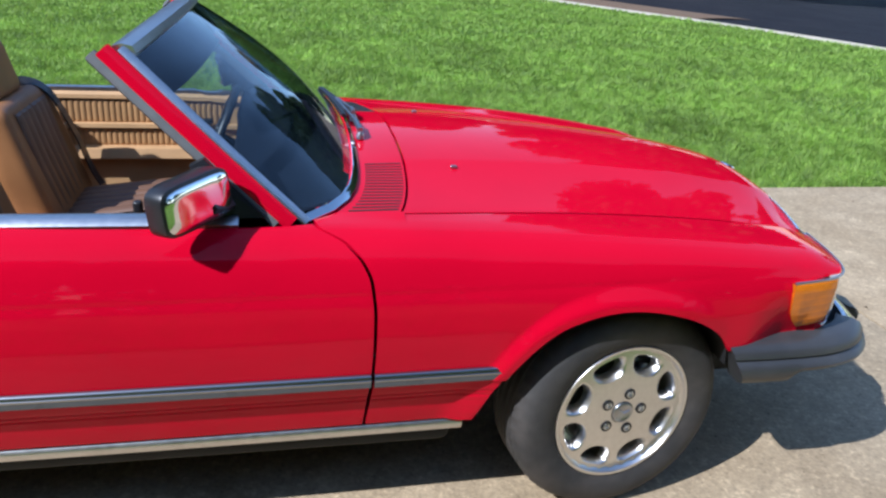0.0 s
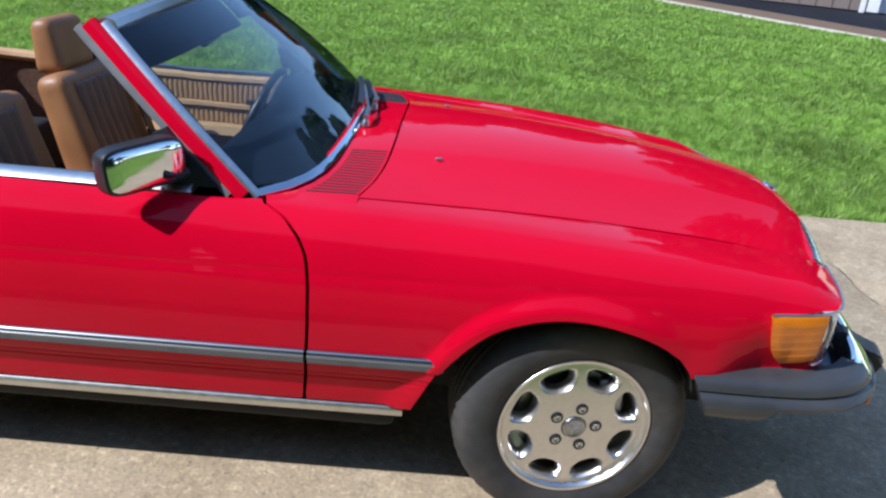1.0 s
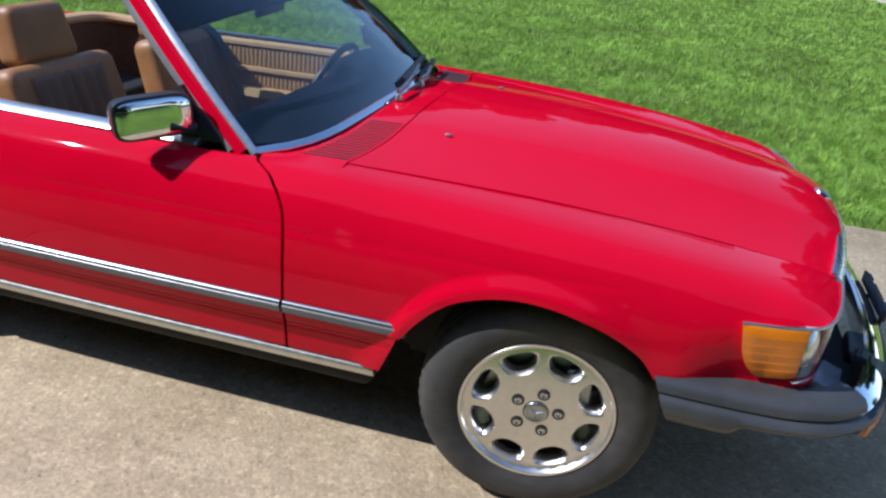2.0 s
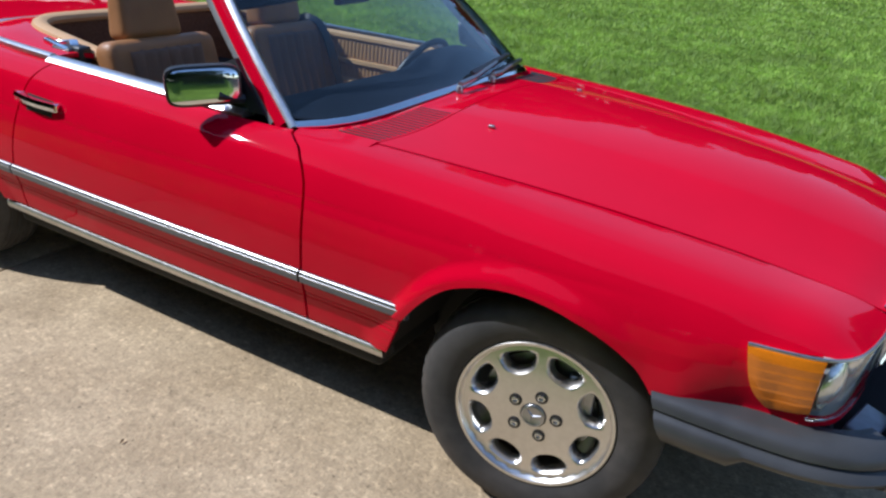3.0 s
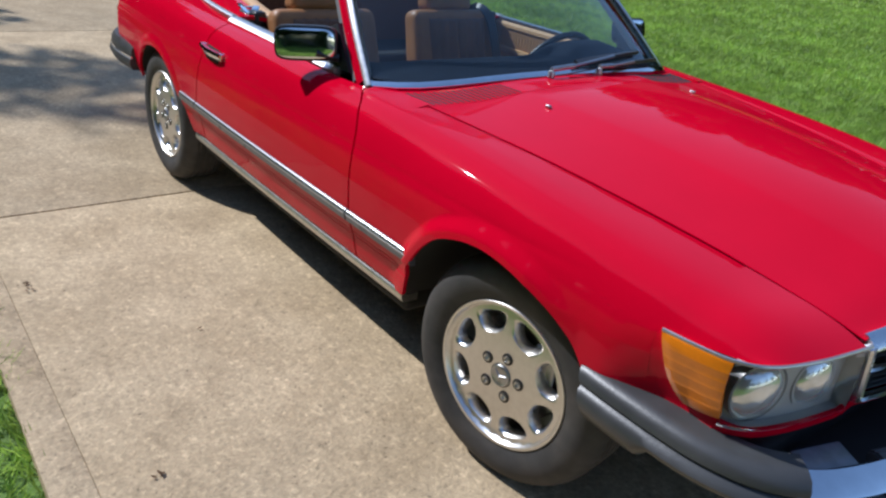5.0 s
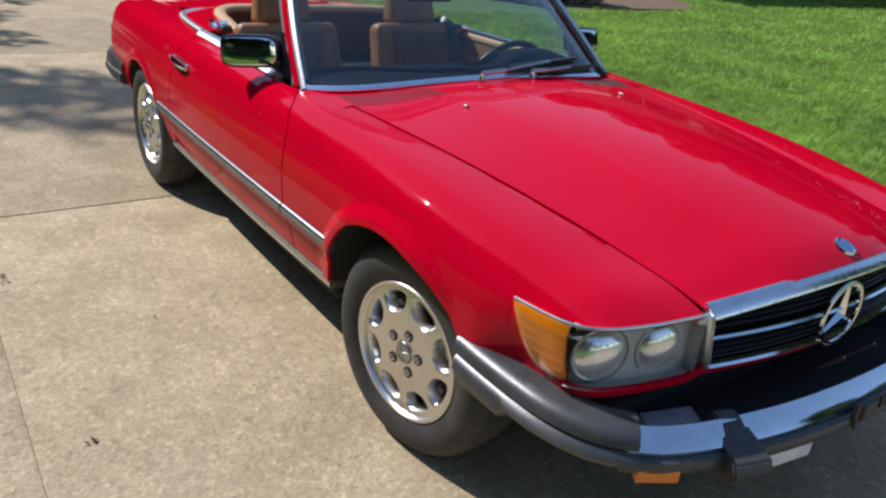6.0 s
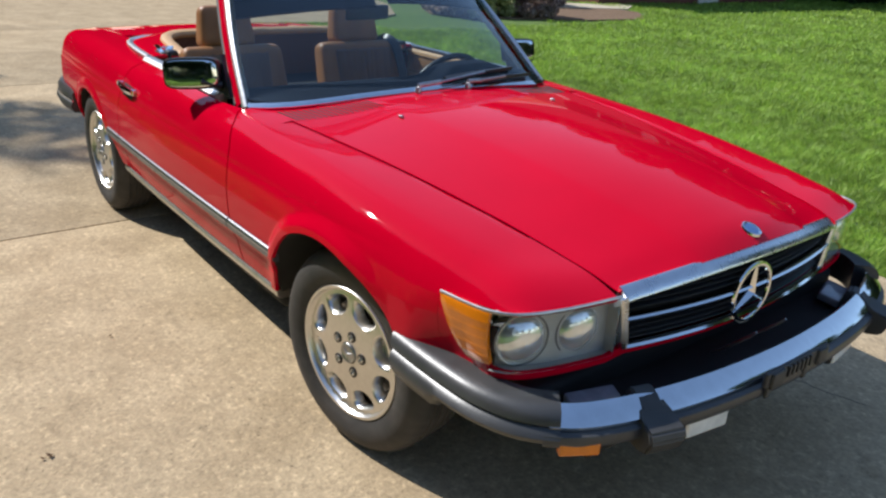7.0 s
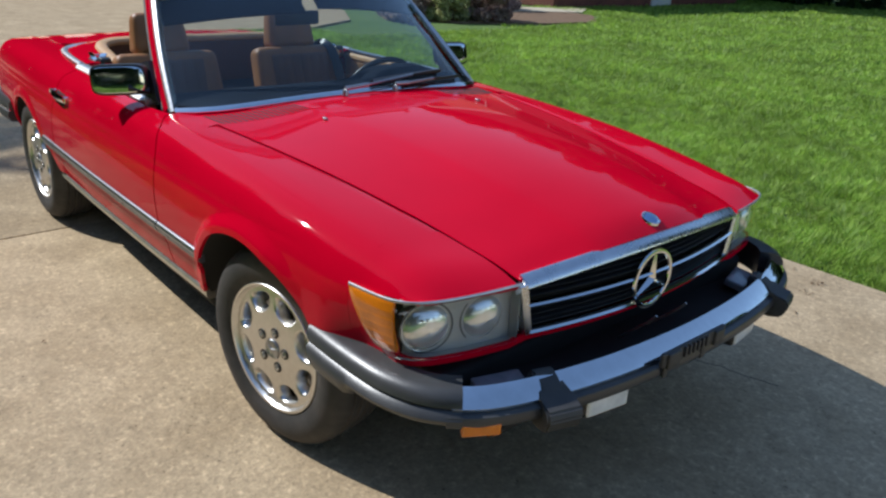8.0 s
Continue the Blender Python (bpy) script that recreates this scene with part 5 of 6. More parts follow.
for s in (-1, 1):
    bm = bmesh.new()
    sweep(bm, smooth_path([(-1.97, s * 0.655, 0.86), (-1.90, s * 0.66, 0.70), (-1.80, s * 0.655, 0.45)], 4), [(-0.022, -0.002), (0.022, -0.002), (0.022, 0.002), (-0.022, 0.002)], up=(1, 0, 0))
    part("seat_belt", bm, BLACK, car)
    bm = bmesh.new()
    rbox(bm, (-1.90, s * 0.625, 0.868), (0.10, 0.075, 0.05), 0.012)
    rbox(bm, (-1.845, s * 0.62, 0.872), (0.05, 0.05, 0.06), 0.012)
    latch = part("roof_latch", bm, BLACK, car, "black and chrome roof latch")
    bm = bmesh.new()
    rbox(bm, (-1.945, s * 0.640, 0.892), (0.15, 0.022, 0.014), 0.005, turned(0, 5, 10 * s))
    rbox(bm, (-1.985, s * 0.600, 0.890), (0.08, 0.024, 0.018), 0.006, turned(0, -8, -18 * s))
    rbox(bm, (-1.895, s * 0.610, 0.900), (0.05, 0.03, 0.016), 0.006, turned(0, 12, 30 * s))
    part("latch_lever", bm, CHROME, latch)

# ---- place: drive, lawn, street ----
RIGHT, LEFT = -1.79, 2.06
ground = flat_mesh("ground", [(-400, -400), (400, -400), (400, 400), (-400, 400)], -0.045, SOIL, 0.3)
tagged(ground, "mown green lawn ground round the drive", "ground", kind="structure")

base = flat_mesh("driveway", [(-11.0, RIGHT + 0.005), (11.4, RIGHT + 0.005), (11.4, LEFT - 0.005), (-11.0, LEFT - 0.005)], -0.014, JOINT, 0.06)
tagged(base, "pale tan concrete drive in large slabs with dark joints", "driveway", kind="structure")


def slab(x0, x1, y0, y1, name="slab"):
    bm = bmesh.new()
    rbox(bm, (0, 0, 0), (x1 - x0, y1 - y0, 0.12), 0.003, None, 2)
    ob = part(name, bm, CONCRETE, base)
    ob.location = ((x0 + x1) / 2, (y0 + y1) / 2, -0.06)
    return ob


xs = [-11.0, -10.0, -6.1, -2.225, 1.685, 5.6, 9.5, 11.4]
for a, b in zip(xs, xs[1:]):
    slab(a + 0.0065, b - 0.0065, RIGHT + 0.104, LEFT)
    slab(a + 0.0065, b - 0.0065, RIGHT, RIGHT + 0.1032, "edging_strip")
# dark strip along the lawn edge
EDGE_DARK = material("dark_edge_strip", (0.055, 0.042, 0.022), 0.95, 0.0, 30.0, 0.4, bump=0.01, bump_scale=60.0)
edge = flat_mesh("lawn_edge", [(-10.2, LEFT + 0.002), (11.3, LEFT + 0.002), (11.3, LEFT + 0.05), (-10.2, LEFT + 0.05)], -0.030, EDGE_DARK, 0.05)
tagged(edge, "dark strip along the lawn edge", "soil", kind="structure")
# forecourt behind the car
court = flat_mesh("forecourt", [(-19.5, -9), (-11.006, -9), (-11.006, LEFT), (-10.25, LEFT), (-10.2, 5.4), (-11.3, 7.0), (-13.2, 8.1), (-15.5, 8.8), (-19.5, 9.2)], -0.004, CONCRETE, 0.1)
tagged(court, "pale concrete forecourt behind the car", "pavement", kind="structure")
# hairline crack across the slab ahead of the car
bm = bmesh.new()
random.seed(4)
for ctrl in ([(1.665, 1.32), (1.69, 1.15), (1.66, 0.98), (1.70, 0.80), (1.68, 0.55)], [(0.50, 0.72), (0.60, 0.765), (0.70, 0.775), (0.82, 0.815)]):
    pts = []
    for (x0, y0), (x1, y1) in zip(ctrl, ctrl[1:]):
        for k in range(6):
            f = k / 6
            pts.append(Vector((x0 + (x1 - x0) * f + random.uniform(-.008, .008), y0 + (y1 - y0) * f + random.uniform(-.006, .006), 0.0012)))
    sweep(bm, pts, [(-0.0025, -0.004), (0.0025, -0.004), (0.0015, 0.0), (-0.0015, 0.0)])
cr = part("concrete_crack", bm, JOINT)
tagged(cr, "thin dark crack in the concrete drive", "crack", kind="structure")

# curved kerb, mulch and street ahead
kerb_ctrl = [(2.0, 27.0), (4.0, 23.0), (5.6, 20.0), (7.2, 16.6), (8.8, 13.5), (9.9, 10.6), (10.6, 7.5), (11.2, 4.5), (11.4, 2.1)]
kerb_line = smooth_path([(x, y, 0) for x, y in kerb_ctrl], 8)
bm = bmesh.new()
sweep(bm, kerb_line, [(-0.05, -0.2), (0.16, -0.2), (0.16, -0.03), (0.07, -0.02), (0.03, 0.01), (-0.05, 0.015)])
tagged(part("kerb", bm, KERB), "pale curved concrete kerb along the street", "kerb", kind="structure")
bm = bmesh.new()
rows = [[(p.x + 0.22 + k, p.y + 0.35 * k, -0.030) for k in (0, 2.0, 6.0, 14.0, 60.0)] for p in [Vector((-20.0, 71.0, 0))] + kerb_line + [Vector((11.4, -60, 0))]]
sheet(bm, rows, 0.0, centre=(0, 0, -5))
tagged(part("road", bm, ASPHALT), "asphalt street with tree shade put into its dark colour", "road", kind="structure")
bm = bmesh.new()
rows = [[(p.x + 0.30 + k * 1.9, p.y + 0.5 * k, -0.022 + 0.03 * math.sin(math.pi * k)) for k in np.linspace(0, 1, 7)] for p in kerb_line[6:30]]
sheet(bm, rows, 0.01, centre=(0, 0, -5))
tagged(part("mulch_strip", bm, MULCH), "brown bark mulch strip beside the kerb", "mulch", kind="structure")

# house front across the street: only its foot is in view
house = new("house")
tagged(house, "beige timber-clad house front with white posts", "house")
hb = Matrix.Translation((10.3, 24.3, 0)) @ turned(0, 0, -28)
SIDING = material("beige_siding", (0.20, 0.155, 0.125), 0.7, 0.0, 9.0, 0.1, bump=0.001, bump_scale=40.0)
WHITE = material("white_trim", (0.72, 0.70, 0.68), 0.6, 0.0, 9.0, 0.06)
bm = bmesh.new()
rbox(bm, (0, 1.5, 1.5), (7.0, 3.0, 3.0), 0.02)
w = part("wall", bm, SIDING, house)
w.matrix_basis = hb
for k in range(14):
    bm = bmesh.new()
    rbox(bm, (-3.25 + 0.5 * k, -0.02, 1.45), (0.06, 0.04, 2.9), 0.008)
    o = part("batten", bm, SIDING, w)
bm = bmesh.new()
for sx in (-1, 1):
    v = [bm.verts.new(p) for p in ((-3.9, 1.5 + sx * 2.0, 2.9), (3.9, 1.5 + sx * 2.0, 2.9), (3.9, 1.5, 4.3), (-3.9, 1.5, 4.3))]
    bm.faces.new(v)
bmesh.ops.solidify(bm, geom=bm.faces[:], thickness=0.12)
part("roof", bm, ASPHALT, house).matrix_basis = hb
for x in (2.2, 3.4):
    bm = bmesh.new()
    rbox(bm, (x, -0.9, 1.4), (0.16, 0.16, 2.8), 0.02)
    part("post", bm, WHITE, house).matrix_basis = hb
bm = bmesh.new()
rbox(bm, (2.8, -0.03, 1.05), (1.0, 0.06, 2.1), 0.01)
part("door", bm, WHITE, house).matrix_basis = hb


# brick house beyond the planting bed, with a pale path before it
BRICK = material("dark_red_brick", (0.20, 0.075, 0.055), 0.85, 0.0, 14.0, 0.25, bump=0.004, bump_scale=22.0, second=(0.15, 0.055, 0.042), second_scale=3.0)
TAN_SIDING = material("tan_siding", (0.52, 0.36, 0.24), 0.7, 0.0, 9.0, 0.1, bump=0.001, bump_scale=30.0)
SHINGLE = material("brown_shingles", (0.11, 0.085, 0.07), 0.9, 0.0, 18.0, 0.3, bump=0.006, bump_scale=30.0)
PANE = material("dark_window_pane", (0.02, 0.025, 0.03), 0.06, 0.0, coat=1.0)
brick_house = new("house")
tagged(brick_house, "brick house with tan gable and brown shingle roof", "house")
brick_house.location = (-16.7, 19.2, -0.04)
bm = bmesh.new()
rbox(bm, (0, 0, 1.35), (8.0, 9.4, 2.7), 0.02)
part("wall", bm, BRICK, brick_house)
for q in (-1, 1):
    bm = bmesh.new()
    a, b = ([bm.verts.new((x, q * (4.70 - d), z)) for x, z in ((-4.0, 2.7), (4.0, 2.7), (0.0, 5.6))] for d in (0.0, 0.2))
    bm.faces.new(a if q < 0 else a[::-1])
    bm.faces.new(b[::-1] if q < 0 else b)
    for i in range(3):
        j = (i + 1) % 3
        bm.faces.new((a[j], a[i], b[i], b[j]))
    bmesh.ops.recalc_face_normals(bm, faces=bm.faces[:])
    gable = part("gable", bm, TAN_SIDING, brick_house, "tan clapboard gable")
    for k in range(12):
        z = 2.82 + 0.22 * k
        half = 4.0 * (5.6 - z) / 2.9
        bm = bmesh.new()
        rbox(bm, (0, q * 4.71, z), (2 * half, 0.03, 0.19), 0.006)
        part("clapboard", bm, TAN_SIDING, gable)
    bm = bmesh.new()
    v = [bm.verts.new(p) for p in ((q * 4.45, -5.1, 2.45), (q * 4.45, 5.1, 2.45), (0, 5.1, 5.72), (0, -5.1, 5.72))]
    bm.faces.new(v)
    bmesh.ops.recalc_face_normals(bm, faces=bm.faces[:])
    bmesh.ops.solidify(bm, geom=bm.faces[:], thickness=0.14)
    part("roof", bm, SHINGLE, brick_house)
    for e in (-1, 1):
        bm = bmesh.new()
        sweep(bm, [Vector((e * 4.5, q * 5.12, 2.42)), Vector((0, q * 5.12, 5.70))], [(-0.02, -0.12), (0.02, -0.12), (0.02, 0.12), (-0.02, 0.12)])
        part("barge_board", bm, WHITE, brick_house, "white barge board")
for x, y, w, d in ((-1.8, -4.72, 1.5, 0.06), (1.9, -4.72, 1.5, 0.06), (4.02, -2.2, 0.06, 1.6), (4.02, 2.4, 0.06, 1.6)):
    bm = bmesh.new()
    rbox(bm, (x, y, 1.55), (w, d, 1.3), 0.01)
    win = part("window", bm, WHITE, brick_house, "white-framed house window")
    bm = bmesh.new()
    rbox(bm, (x + (0.03 if w < d else 0), y - (0.03 if w > d else 0), 1.55), (max(w - 0.16, 0.02), max(d - 0.16, 0.02), 1.12), 0.004)
    part("pane", bm, PANE, win)
bm = bmesh.new()
rbox(bm, (4.02, 0.2, 1.02), (0.06, 1.0, 2.04), 0.01)
part("door", bm, WHITE, brick_house)
path_slab = flat_mesh("path", [(-13.3, 11.7), (-12.35, 11.2), (-11.2, 13.9), (-12.1, 15.2)], 0.004, KERB, 0.06)
tagged(path_slab, "pale concrete path before the brick house", "path", kind="structure")


# ---- plants ----
def leaf_cloud(name, centres, count, size, seed, mat):
    """Many small folded leaves round the given (centre, radius) clumps, as one mesh."""
    rng = np.random.default_rng(seed)
    c = np.array([q[0] for q in centres], float)
    r = np.array([q[1] for q in centres], float)
    which = rng.integers(0, len(c), count)
    d = rng.normal(size=(count, 3))
    d /= np.linalg.norm(d, axis=1, keepdims=True)
    rad = r[which] * rng.uniform(0.25, 1.0, count) ** 0.5
    p = c[which] + d * rad[:, None] * np.array((1, 1, 0.8))
    a = rng.normal(size=(count, 3))
    a /= np.linalg.norm(a, axis=1, keepdims=True)
    b = np.cross(a, rng.normal(size=(count, 3)))
    b /= np.linalg.norm(b, axis=1, keepdims=True)
    s = size * rng.uniform(0.6, 1.4, count)[:, None]
    v = np.stack([p - a * s, p + b * s * 0.45, p + a * s, p - b * s * 0.45], 1).reshape(-1, 3)
    me = bpy.data.meshes.new(name)
    n = count
    me.vertices.add(4 * n)
    me.vertices.foreach_set("co", v.ravel())
    me.loops.add(4 * n)
    me.loops.foreach_set("vertex_index", np.arange(4 * n))
    me.polygons.add(n)
    me.polygons.foreach_set("loop_start", np.arange(n) * 4)
    me.update(calc_edges=True)
    me.materials.append(mat)
    return me


def build_tree(seed, height=8.0, spread=3.0, leaves=9000, first_limb=0.32, sparse=1.0, leaf=0.11):
    rng = random.Random(seed)
    tree = new("tree")
    tagged(tree, "leafy broad-crowned tree beside the drive", "tree", group="trees round the drive")
    bm = bmesh.new()
    trunk = [Vector((0.15 * math.sin(k * 0.9 + seed), 0.12 * math.cos(k * 1.3 + seed) - 0.12, height * 0.62 * k / 6)) for k in range(7)]
    sweep(bm, trunk, disc_section(1.0, 12), up=(0, 1, 0), scale=[0.24, 0.19, 0.17, 0.15, 0.13, 0.10, 0.07])
    clumps = []
    for k in range(13):
        f = first_limb + (0.62 - first_limb) * k / 12
        a = k * 2.4 + seed
        s = trunk[0].lerp(trunk[-1], f / 0.62)
        s.z = height * f
        length = spread * (1.05 - 0.5 * (k / 12)) * rng.uniform(0.75, 1.1)
        e = s + Vector((math.cos(a) * length, math.sin(a) * length, length * rng.uniform(0.35, 0.8)))
        mid = s.lerp(e, 0.5) + Vector((0, 0, -0.1 * length))
        sweep(bm, smooth_path([s, mid, e], 4), disc_section(1.0, 8), up=(0.3, 0.2, 1), scale=list(np.linspace(0.075, 0.015, 9)))
        for q in (0.55, 0.8, 1.0):
            clumps.append((s.lerp(e, q) + Vector((rng.uniform(-.5, .5), rng.uniform(-.5, .5), rng.uniform(-.1, .6))), rng.uniform(0.5, 1.0) * sparse))
    for k in range(8):
        clumps.append((Vector((rng.uniform(-1, 1), rng.uniform(-1, 1), height * rng.uniform(0.72, 0.98))), rng.uniform(0.6, 1.1) * sparse))
    t = part("trunk", bm, BARK, tree)
    crown = new("crown", leaf_cloud("crown", clumps, leaves, leaf, seed, LEAF))
    crown.parent = tree
    return tree


tree_a = build_tree(1, 12.5, 4.2, 9000, 0.30)
tree_a.location = (-15.5, -7.3, -0.04)
tree_b = build_tree(2, 9.5, 3.6, 15000, 0.16, 1.25, 0.19)
tree_b.location = (-9.0, 29.0, -0.04)
tree_b.scale = (1.3, 1.3, 1.3)
for k, (x, y, s, a) in enumerate(((-15.5, 26, 1.3, 40), (-2.5, 30, 0.95, 130), (4.5, 33, 0.9, 200), (17, 28, 0.8, 20), (26, 17, 0.75, 90), (-24, 16, 1.1, 300), (-25, 26, 1.2, 15), (-34, 7, 1.5, 250), (-33, 1.5, 1.3, 33), (-32, -4.5, 1.4, 290), (-31, -9.5, 1.4, 170), (15, -14, 1.4, 10), (9, -17, 1.3, 100), (3, -15, 1.4, 220), (-3, -18, 1.5, 310), (-9, -20, 1.3, 75), (28, -3, 0.8, 160), (31, 8, 0.8, 220), (22, -9, 0.8, 60), (-30, -8, 1.5, 120))):
    t = copy_thing(tree_b, pose(x, y, -0.04, 0, 0, a))
    t.scale = (s, s, s)
# dense tree belt along the other side of the verge
tree_c = build_tree(6, 9.0, 3.4, 26000, 0.06, 1.5, 0.23)
tree_c.location = (-1.0, -13.0, -0.04)
for k, (x, y, s, a) in enumerate(((4.5, -12.5, 1.0, 40), (10, -12, 1.05, 130), (-6.5, -14.0, 1.3, 220), (-11.5, -16.0, 1.5, 310), (-16.5, -16.5, 1.65, 75), (-20.5, -13.5, 1.55, 180), (-27.0, -13.5, 1.6, 10), (-34, -7.0, 1.5, 100), (-36, -1.0, 1.5, 250), (6.5, 34.5, 0.95, 20), (15.5, 29.5, 1.7, 145), (19.5, 26.5, 2.0, 250), (0.5, 34.0, 0.95, 300), (-6.0, 31.5, 1.25, 110), (-12.5, 28.5, 1.4, 200), (-20.0, 26.0, 1.1, 35), (-24.0, 20.0, 0.95, 160), (-28.0, 13.0, 0.95, 280), (-30.0, 7.5, 1.1, 130), (-31.0, 2.0, 1.1, 215))):
    t = copy_thing(tree_c, pose(x, y, -0.04, 0, 0, a))
    t.scale = (s, s, s)
for x, y, a, s in ((-28, -17, 60, 1.1), (-18.0, -18, 150, 0.95)):
    t = copy_thing(tree_a, pose(x, y, -0.04, 0, 0, a))
    t.scale = (s, s, s)

# unseen leaf filler under the tree belt, added to darken the car's reflections
line = smooth_path([(16, -11.5, 0), (4, -11.5, 0), (-6, -12.5, 0), (-13, -14.0, 0), (-19, -13.0, 0), (-26, -11.0, 0), (-32, -5.5, 0), (-34, 3.0, 0)], 8)
clumps = [(p + Vector((0.5 * math.sin(3.7 * k), 0.5 * math.cos(2.9 * k), z)), 1.25) for k, p in enumerate(line) for z in (0.7, 1.9, 3.0)]
under = new("undergrowth", leaf_cloud("undergrowth", clumps, 42000, 0.2, 21, LEAF))
tagged(under, "unseen dark leaf filler added beneath the trees", "undergrowth", kind="stuff")

far_line = smooth_path([(-30, 24, 0), (-20, 27, 0), (-10, 28.5, 0), (-2, 30, 0), (6, 32, 0)], 10)
clumps = [(p + Vector((0.6 * math.sin(3.1 * k), 0.6 * math.cos(2.3 * k), z)), 1.2) for k, p in enumerate(far_line) for z in (0.6, 1.8)]
far_hedge = new("hedge", leaf_cloud("hedge", clumps, 22000, 0.2, 22, LEAF))
tagged(far_hedge, "dark green hedge at the lawn's far end", "hedge", kind="stuff")

# planting bed with shrubs at the lawn's far end
bed_pts = [(-12.6, 8.6), (-11.4, 8.0), (-10.2, 8.9), (-9.5, 10.6), (-9.4, 12.3), (-10.6, 13.6), (-12.8, 13.8), (-15.0, 12.0)]
bed = flat_mesh("planting_bed", bed_pts, -0.01, MULCH, 0.06)
tagged(bed, "brown mulch planting bed at the lawn's edge", "planting bed", kind="structure")


def build_shrub(seed, r, mat, label, leaves):
    sh = new("shrub")
    tagged(sh, label, "shrub", group="shrubs in the bed")
    rng = random.Random(seed)
    bm = bmesh.new()
    clumps = []
    for k in range(9):
        a = k * 2.4 + seed
        e = Vector((math.cos(a) * r * 0.6, math.sin(a) * r * 0.6, r * rng.uniform(0.45, 1.1)))
        sweep(bm, smooth_path([(0, 0, 0), (e.x * 0.3, e.y * 0.3, e.z * 0.5), e], 3), disc_section(1.0, 6), up=(0.2, 0.3, 1), scale=list(np.linspace(0.02, 0.006, 7)))
        clumps.append((e, r * rng.uniform(0.3, 0.5)))
        clumps.append((Vector((e.x * 1.2, e.y * 1.2, r * 0.2)), r * 0.28))
    clumps.append((Vector((0, 0, r * 0.5)), r * 0.5))
    part("stem", bm, BARK, sh)
    lf = new("foliage", leaf_cloud("foliage", clumps, leaves, 0.045, seed, mat))
    lf.parent = sh
    return sh


s1 = build_shrub(3, 0.62, SHRUB, "pale green feathery shrub in mulch", 6500)
s1.location = (-10.75, 9.05, -0.01)
s2 = build_shrub(5, 0.66, PURPLE, "dry grey-brown twiggy shrub in mulch", 6500)
s2.location = (-11.35, 8.6, -0.01)
for kind, x, y, a in ((s2, -12.0, 8.9, 70), (s2, -10.45, 9.75, 200), (s1, -11.9, 9.8, 300), (s1, -12.9, 10.6, 140), (s2, -12.6, 12.2, 110)):
    copy_thing(kind, pose(x, y, -0.01, 0, 0, a))


# ---- grass blades, as uncountable stuff ----
def blades(name, label, boxes, seed, height=0.055):
    """boxes: (x0, x1, y0, y1, blades per square metre, width)."""
    rng = np.random.default_rng(seed)
    out = []
    for x0, x1, y0, y1, dens, w in boxes:
        n = int((x1 - x0) * (y1 - y0) * dens)
        x, y = rng.uniform(x0, x1, n), rng.uniform(y0, y1, n)
        keep = np.ones(n, bool)
        keep &= ~((x < -9.2) & (x > -15) & (y > 8.0) & (y < 13.8) & (np.abs(x + 12) + np.abs(y - 11) * 0.6 < 3.2))
        keep &= ~((x < -10.2) & (y < np.interp(x, [-19.5, -15.5, -13.2, -11.3, -10.2], [9.2, 8.8, 8.1, 7.0, 5.4])))
        kx = np.interp(y, [c[1] for c in kerb_ctrl[::-1]], [c[0] for c in kerb_ctrl[::-1]])
        keep &= x < kx - 0.12
        x, y = x[keep], y[keep]
        n = len(x)
        cell = np.floor(x / 0.085 + 0.6 * np.sin(y * 9)) * 12.9898 + np.floor(y / 0.085 + 0.6 * np.sin(x * 8)) * 78.233
        clump = np.modf(np.abs(np.sin(cell) * 43758.5453))[0]
        patch = np.sin(x * 2.1 + np.sin(y * 1.7)) * np.sin(y * 2.6 + np.cos(x * 1.3))
        h = height * rng.uniform(0.55, 1.35, n) * (1 + 0.22 * patch) * (0.62 + 0.75 * clump) * (1 if w < 0.008 else 1.05)
        a = rng.uniform(0, 2 * math.pi, n)
        lean = rng.uniform(0.3, 1.3, n) * h
        la = clump * 40.0 + rng.uniform(-1.3, 1.3, n)
        ww = w * rng.uniform(0.6, 1.3, n)
        dx, dy = np.cos(a) * ww, np.sin(a) * ww
        z0 = np.full(n, -0.045)
        v = np.stack([np.stack([x - dx, y - dy, z0], 1), np.stack([x + dx, y + dy, z0], 1), np.stack([x + np.cos(la) * lean, y + np.sin(la) * lean, z0 + h], 1)], 1)
        out.append(v)
    v = np.concatenate(out)
    n = len(v)
    me = bpy.data.meshes.new(name)
    me.vertices.add(3 * n)
    me.vertices.foreach_set("co", v.ravel())
    me.loops.add(3 * n)
    me.loops.foreach_set("vertex_index", np.arange(3 * n))
    me.polygons.add(n)
    me.polygons.foreach_set("loop_start", np.arange(n) * 3)
    me.update(calc_edges=True)
    me.materials.append(GRASS)
    ob = new(name, me)
    return tagged(ob, label, "grass", kind="stuff")


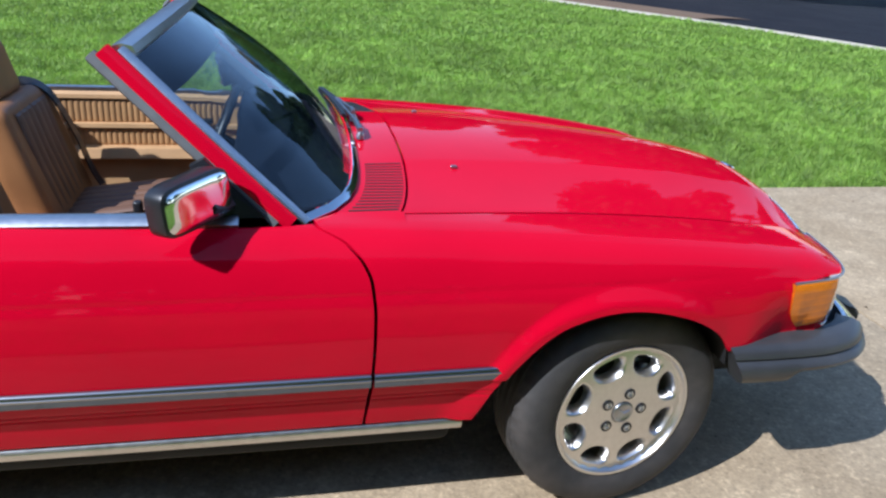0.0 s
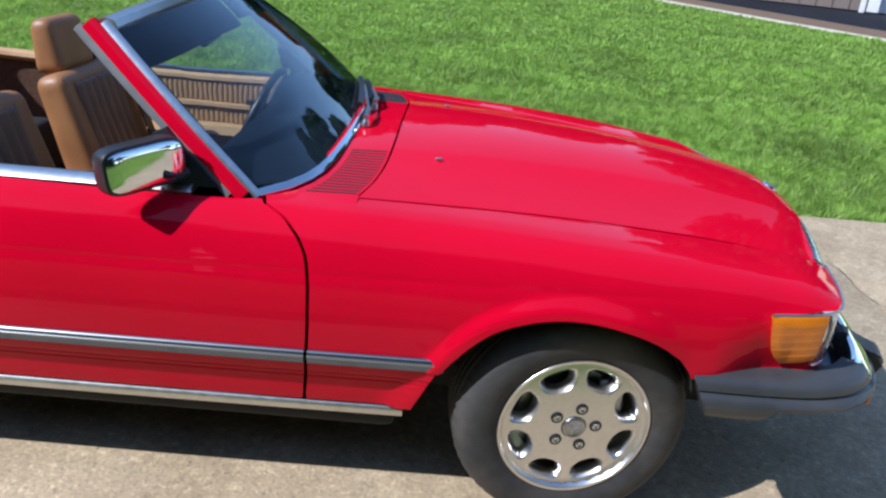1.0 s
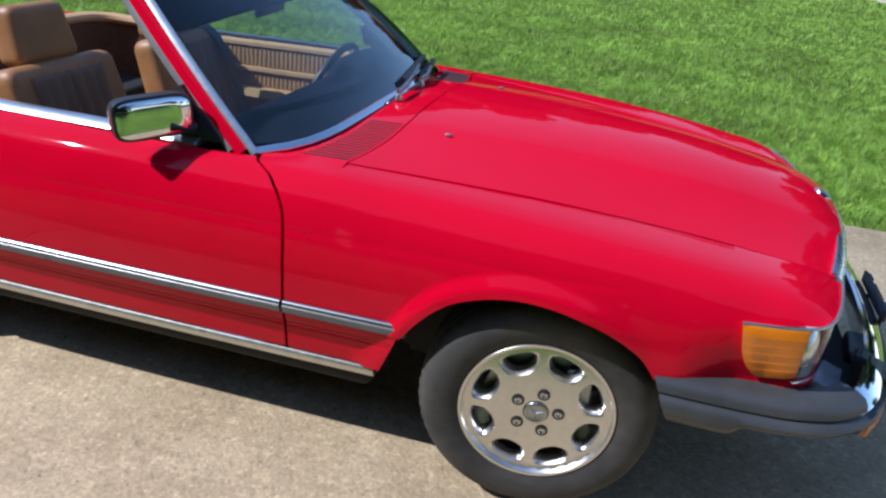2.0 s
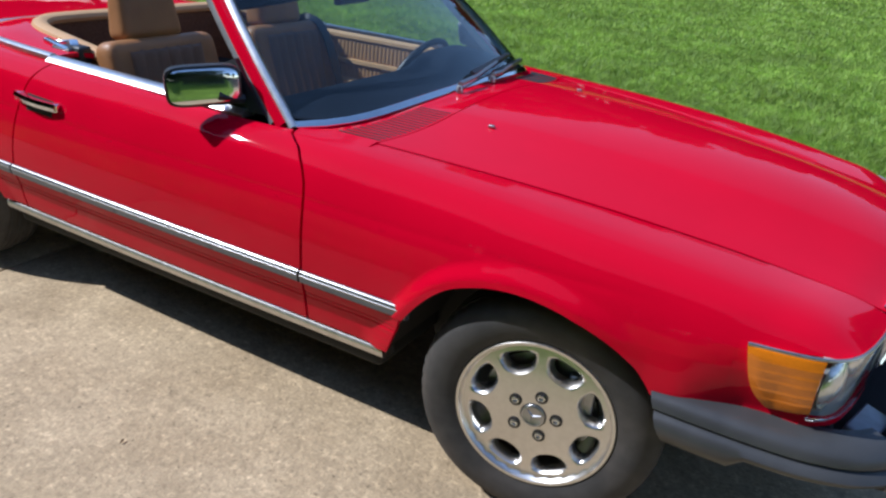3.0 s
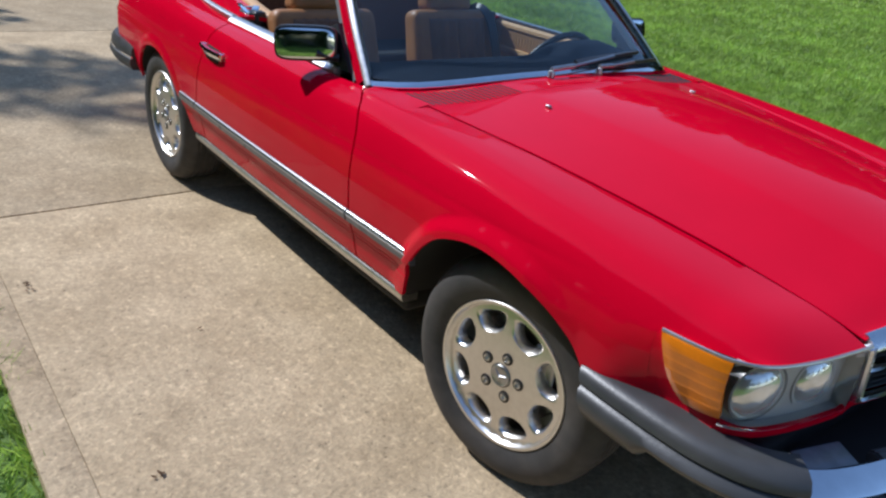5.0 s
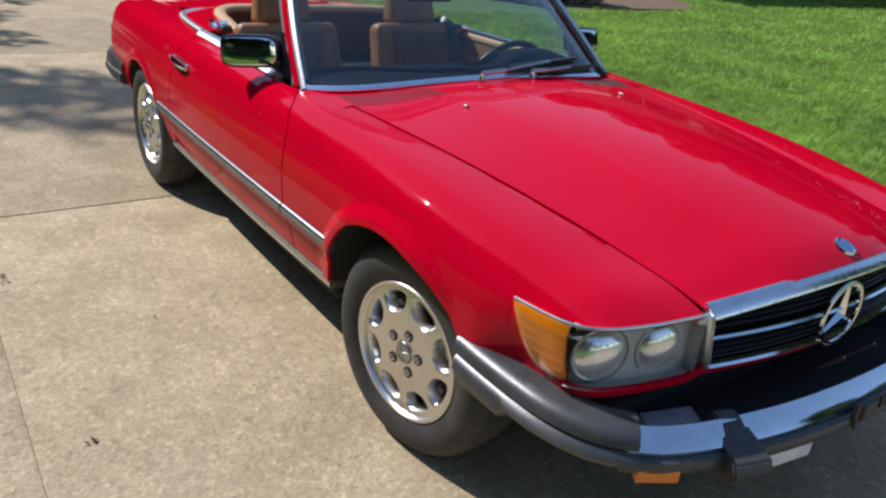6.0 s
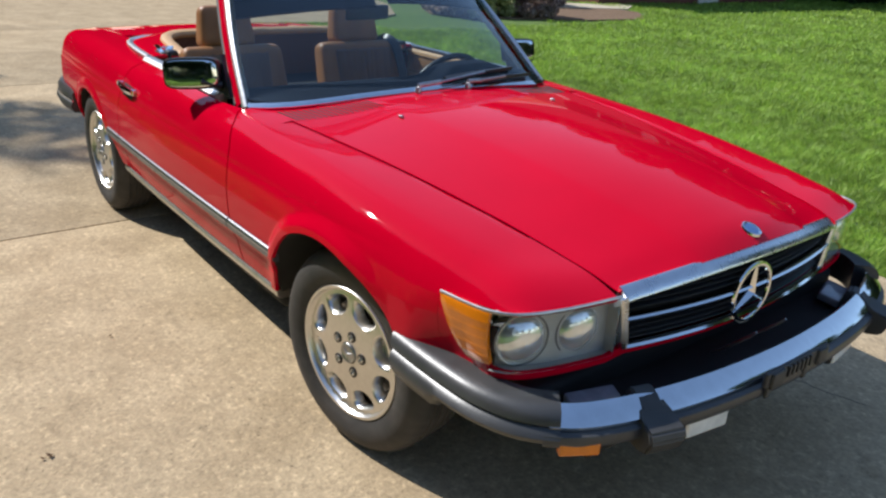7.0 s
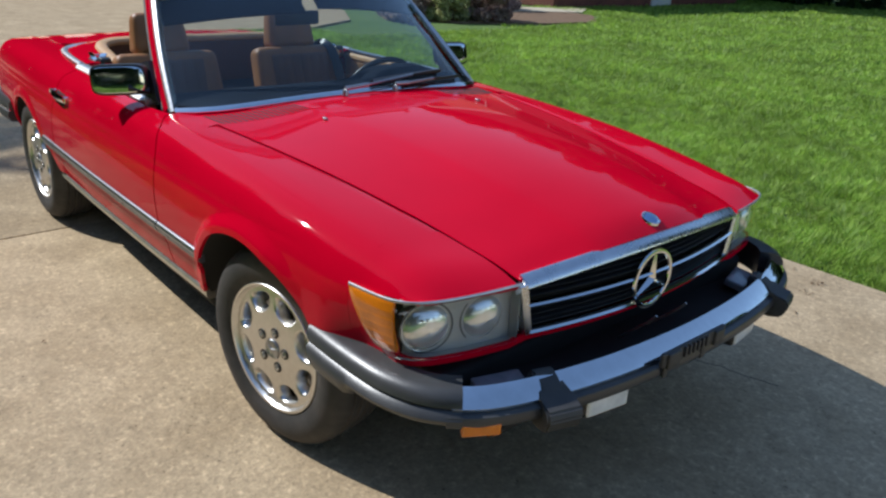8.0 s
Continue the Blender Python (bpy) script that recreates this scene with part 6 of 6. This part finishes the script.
blades("lawn_grass", "mown green grass with bright and dark patches", [
    (-5.0, 4.6, LEFT + 0.025, 5.5, 7500, 0.0042),
    (-9.0, 7.0, 5.5, 9.5, 3000, 0.0075),
    (-10.5, -5.0, LEFT, 5.5, 2600, 0.0075),
    (4.6, 9.0, LEFT, 5.5, 1800, 0.0075),
    (9.0, 11.6, LEFT, 9.5, 1200, 0.010),
    (7.0, 9.0, 5.5, 9.5, 1500, 0.009),
    (-13.0, 10.5, 9.5, 17.0, 900, 0.014),
    (-14.0, 8.0, 17.0, 30.0, 260, 0.026),
], 7)
blades("verge_grass", "mown grass along the drive's other edge", [(-6.0, 1.0, -3.4, RIGHT + 0.03, 4500, 0.004), (1.0, 8.0, -3.4, RIGHT + 0.02, 1800, 0.006), (-11.0, -6.0, -3.4, RIGHT + 0.02, 1800, 0.006), (-11.0, 10.0, -10.0, -3.4, 700, 0.013)], 8)

# ---- litter on the drive ----
LITTER = material("dry_leaf_litter", (0.16, 0.09, 0.045), 0.9, 0.0, 30.0, 0.3)
random.seed(11)
for x, y, r, n in ((-1.56, -1.63, 0.035, 9), (0.43, 1.88, 0.05, 10), (0.54, 1.46, 0.012, 3), (0.47, 1.72, 0.03, 6), (2.8, 1.75, 0.02, 3), (1.74, 0.28, 0.012, 2), (-1.02, -1.2, 0.012, 2), (0.25, 1.95, 0.06, 8), (-0.4, -1.55, 0.02, 3)):
    bm = bmesh.new()
    for k in range(n):
        a, d = random.uniform(0, 6.3), r * random.random() ** 0.5
        c = Vector((d * math.cos(a), d * math.sin(a), 0.004))
        s, t = random.uniform(0.006, 0.013), random.uniform(0, 6.3)
        e, g = Vector((math.cos(t), math.sin(t), 0.25)) * s, Vector((-math.sin(t), math.cos(t), 0.1)) * s * 0.45
        bm.faces.new([bm.verts.new(c + v) for v in (-e, g, e, -g)])
    bmesh.ops.solidify(bm, geom=bm.faces[:], thickness=0.0015)
    lit = part("leaf_litter", bm, LITTER)
    lit.location = (x, y, 0.003)
    tagged(lit, "dry brown leaf scraps on the concrete drive", "leaf litter", kind="stuff")
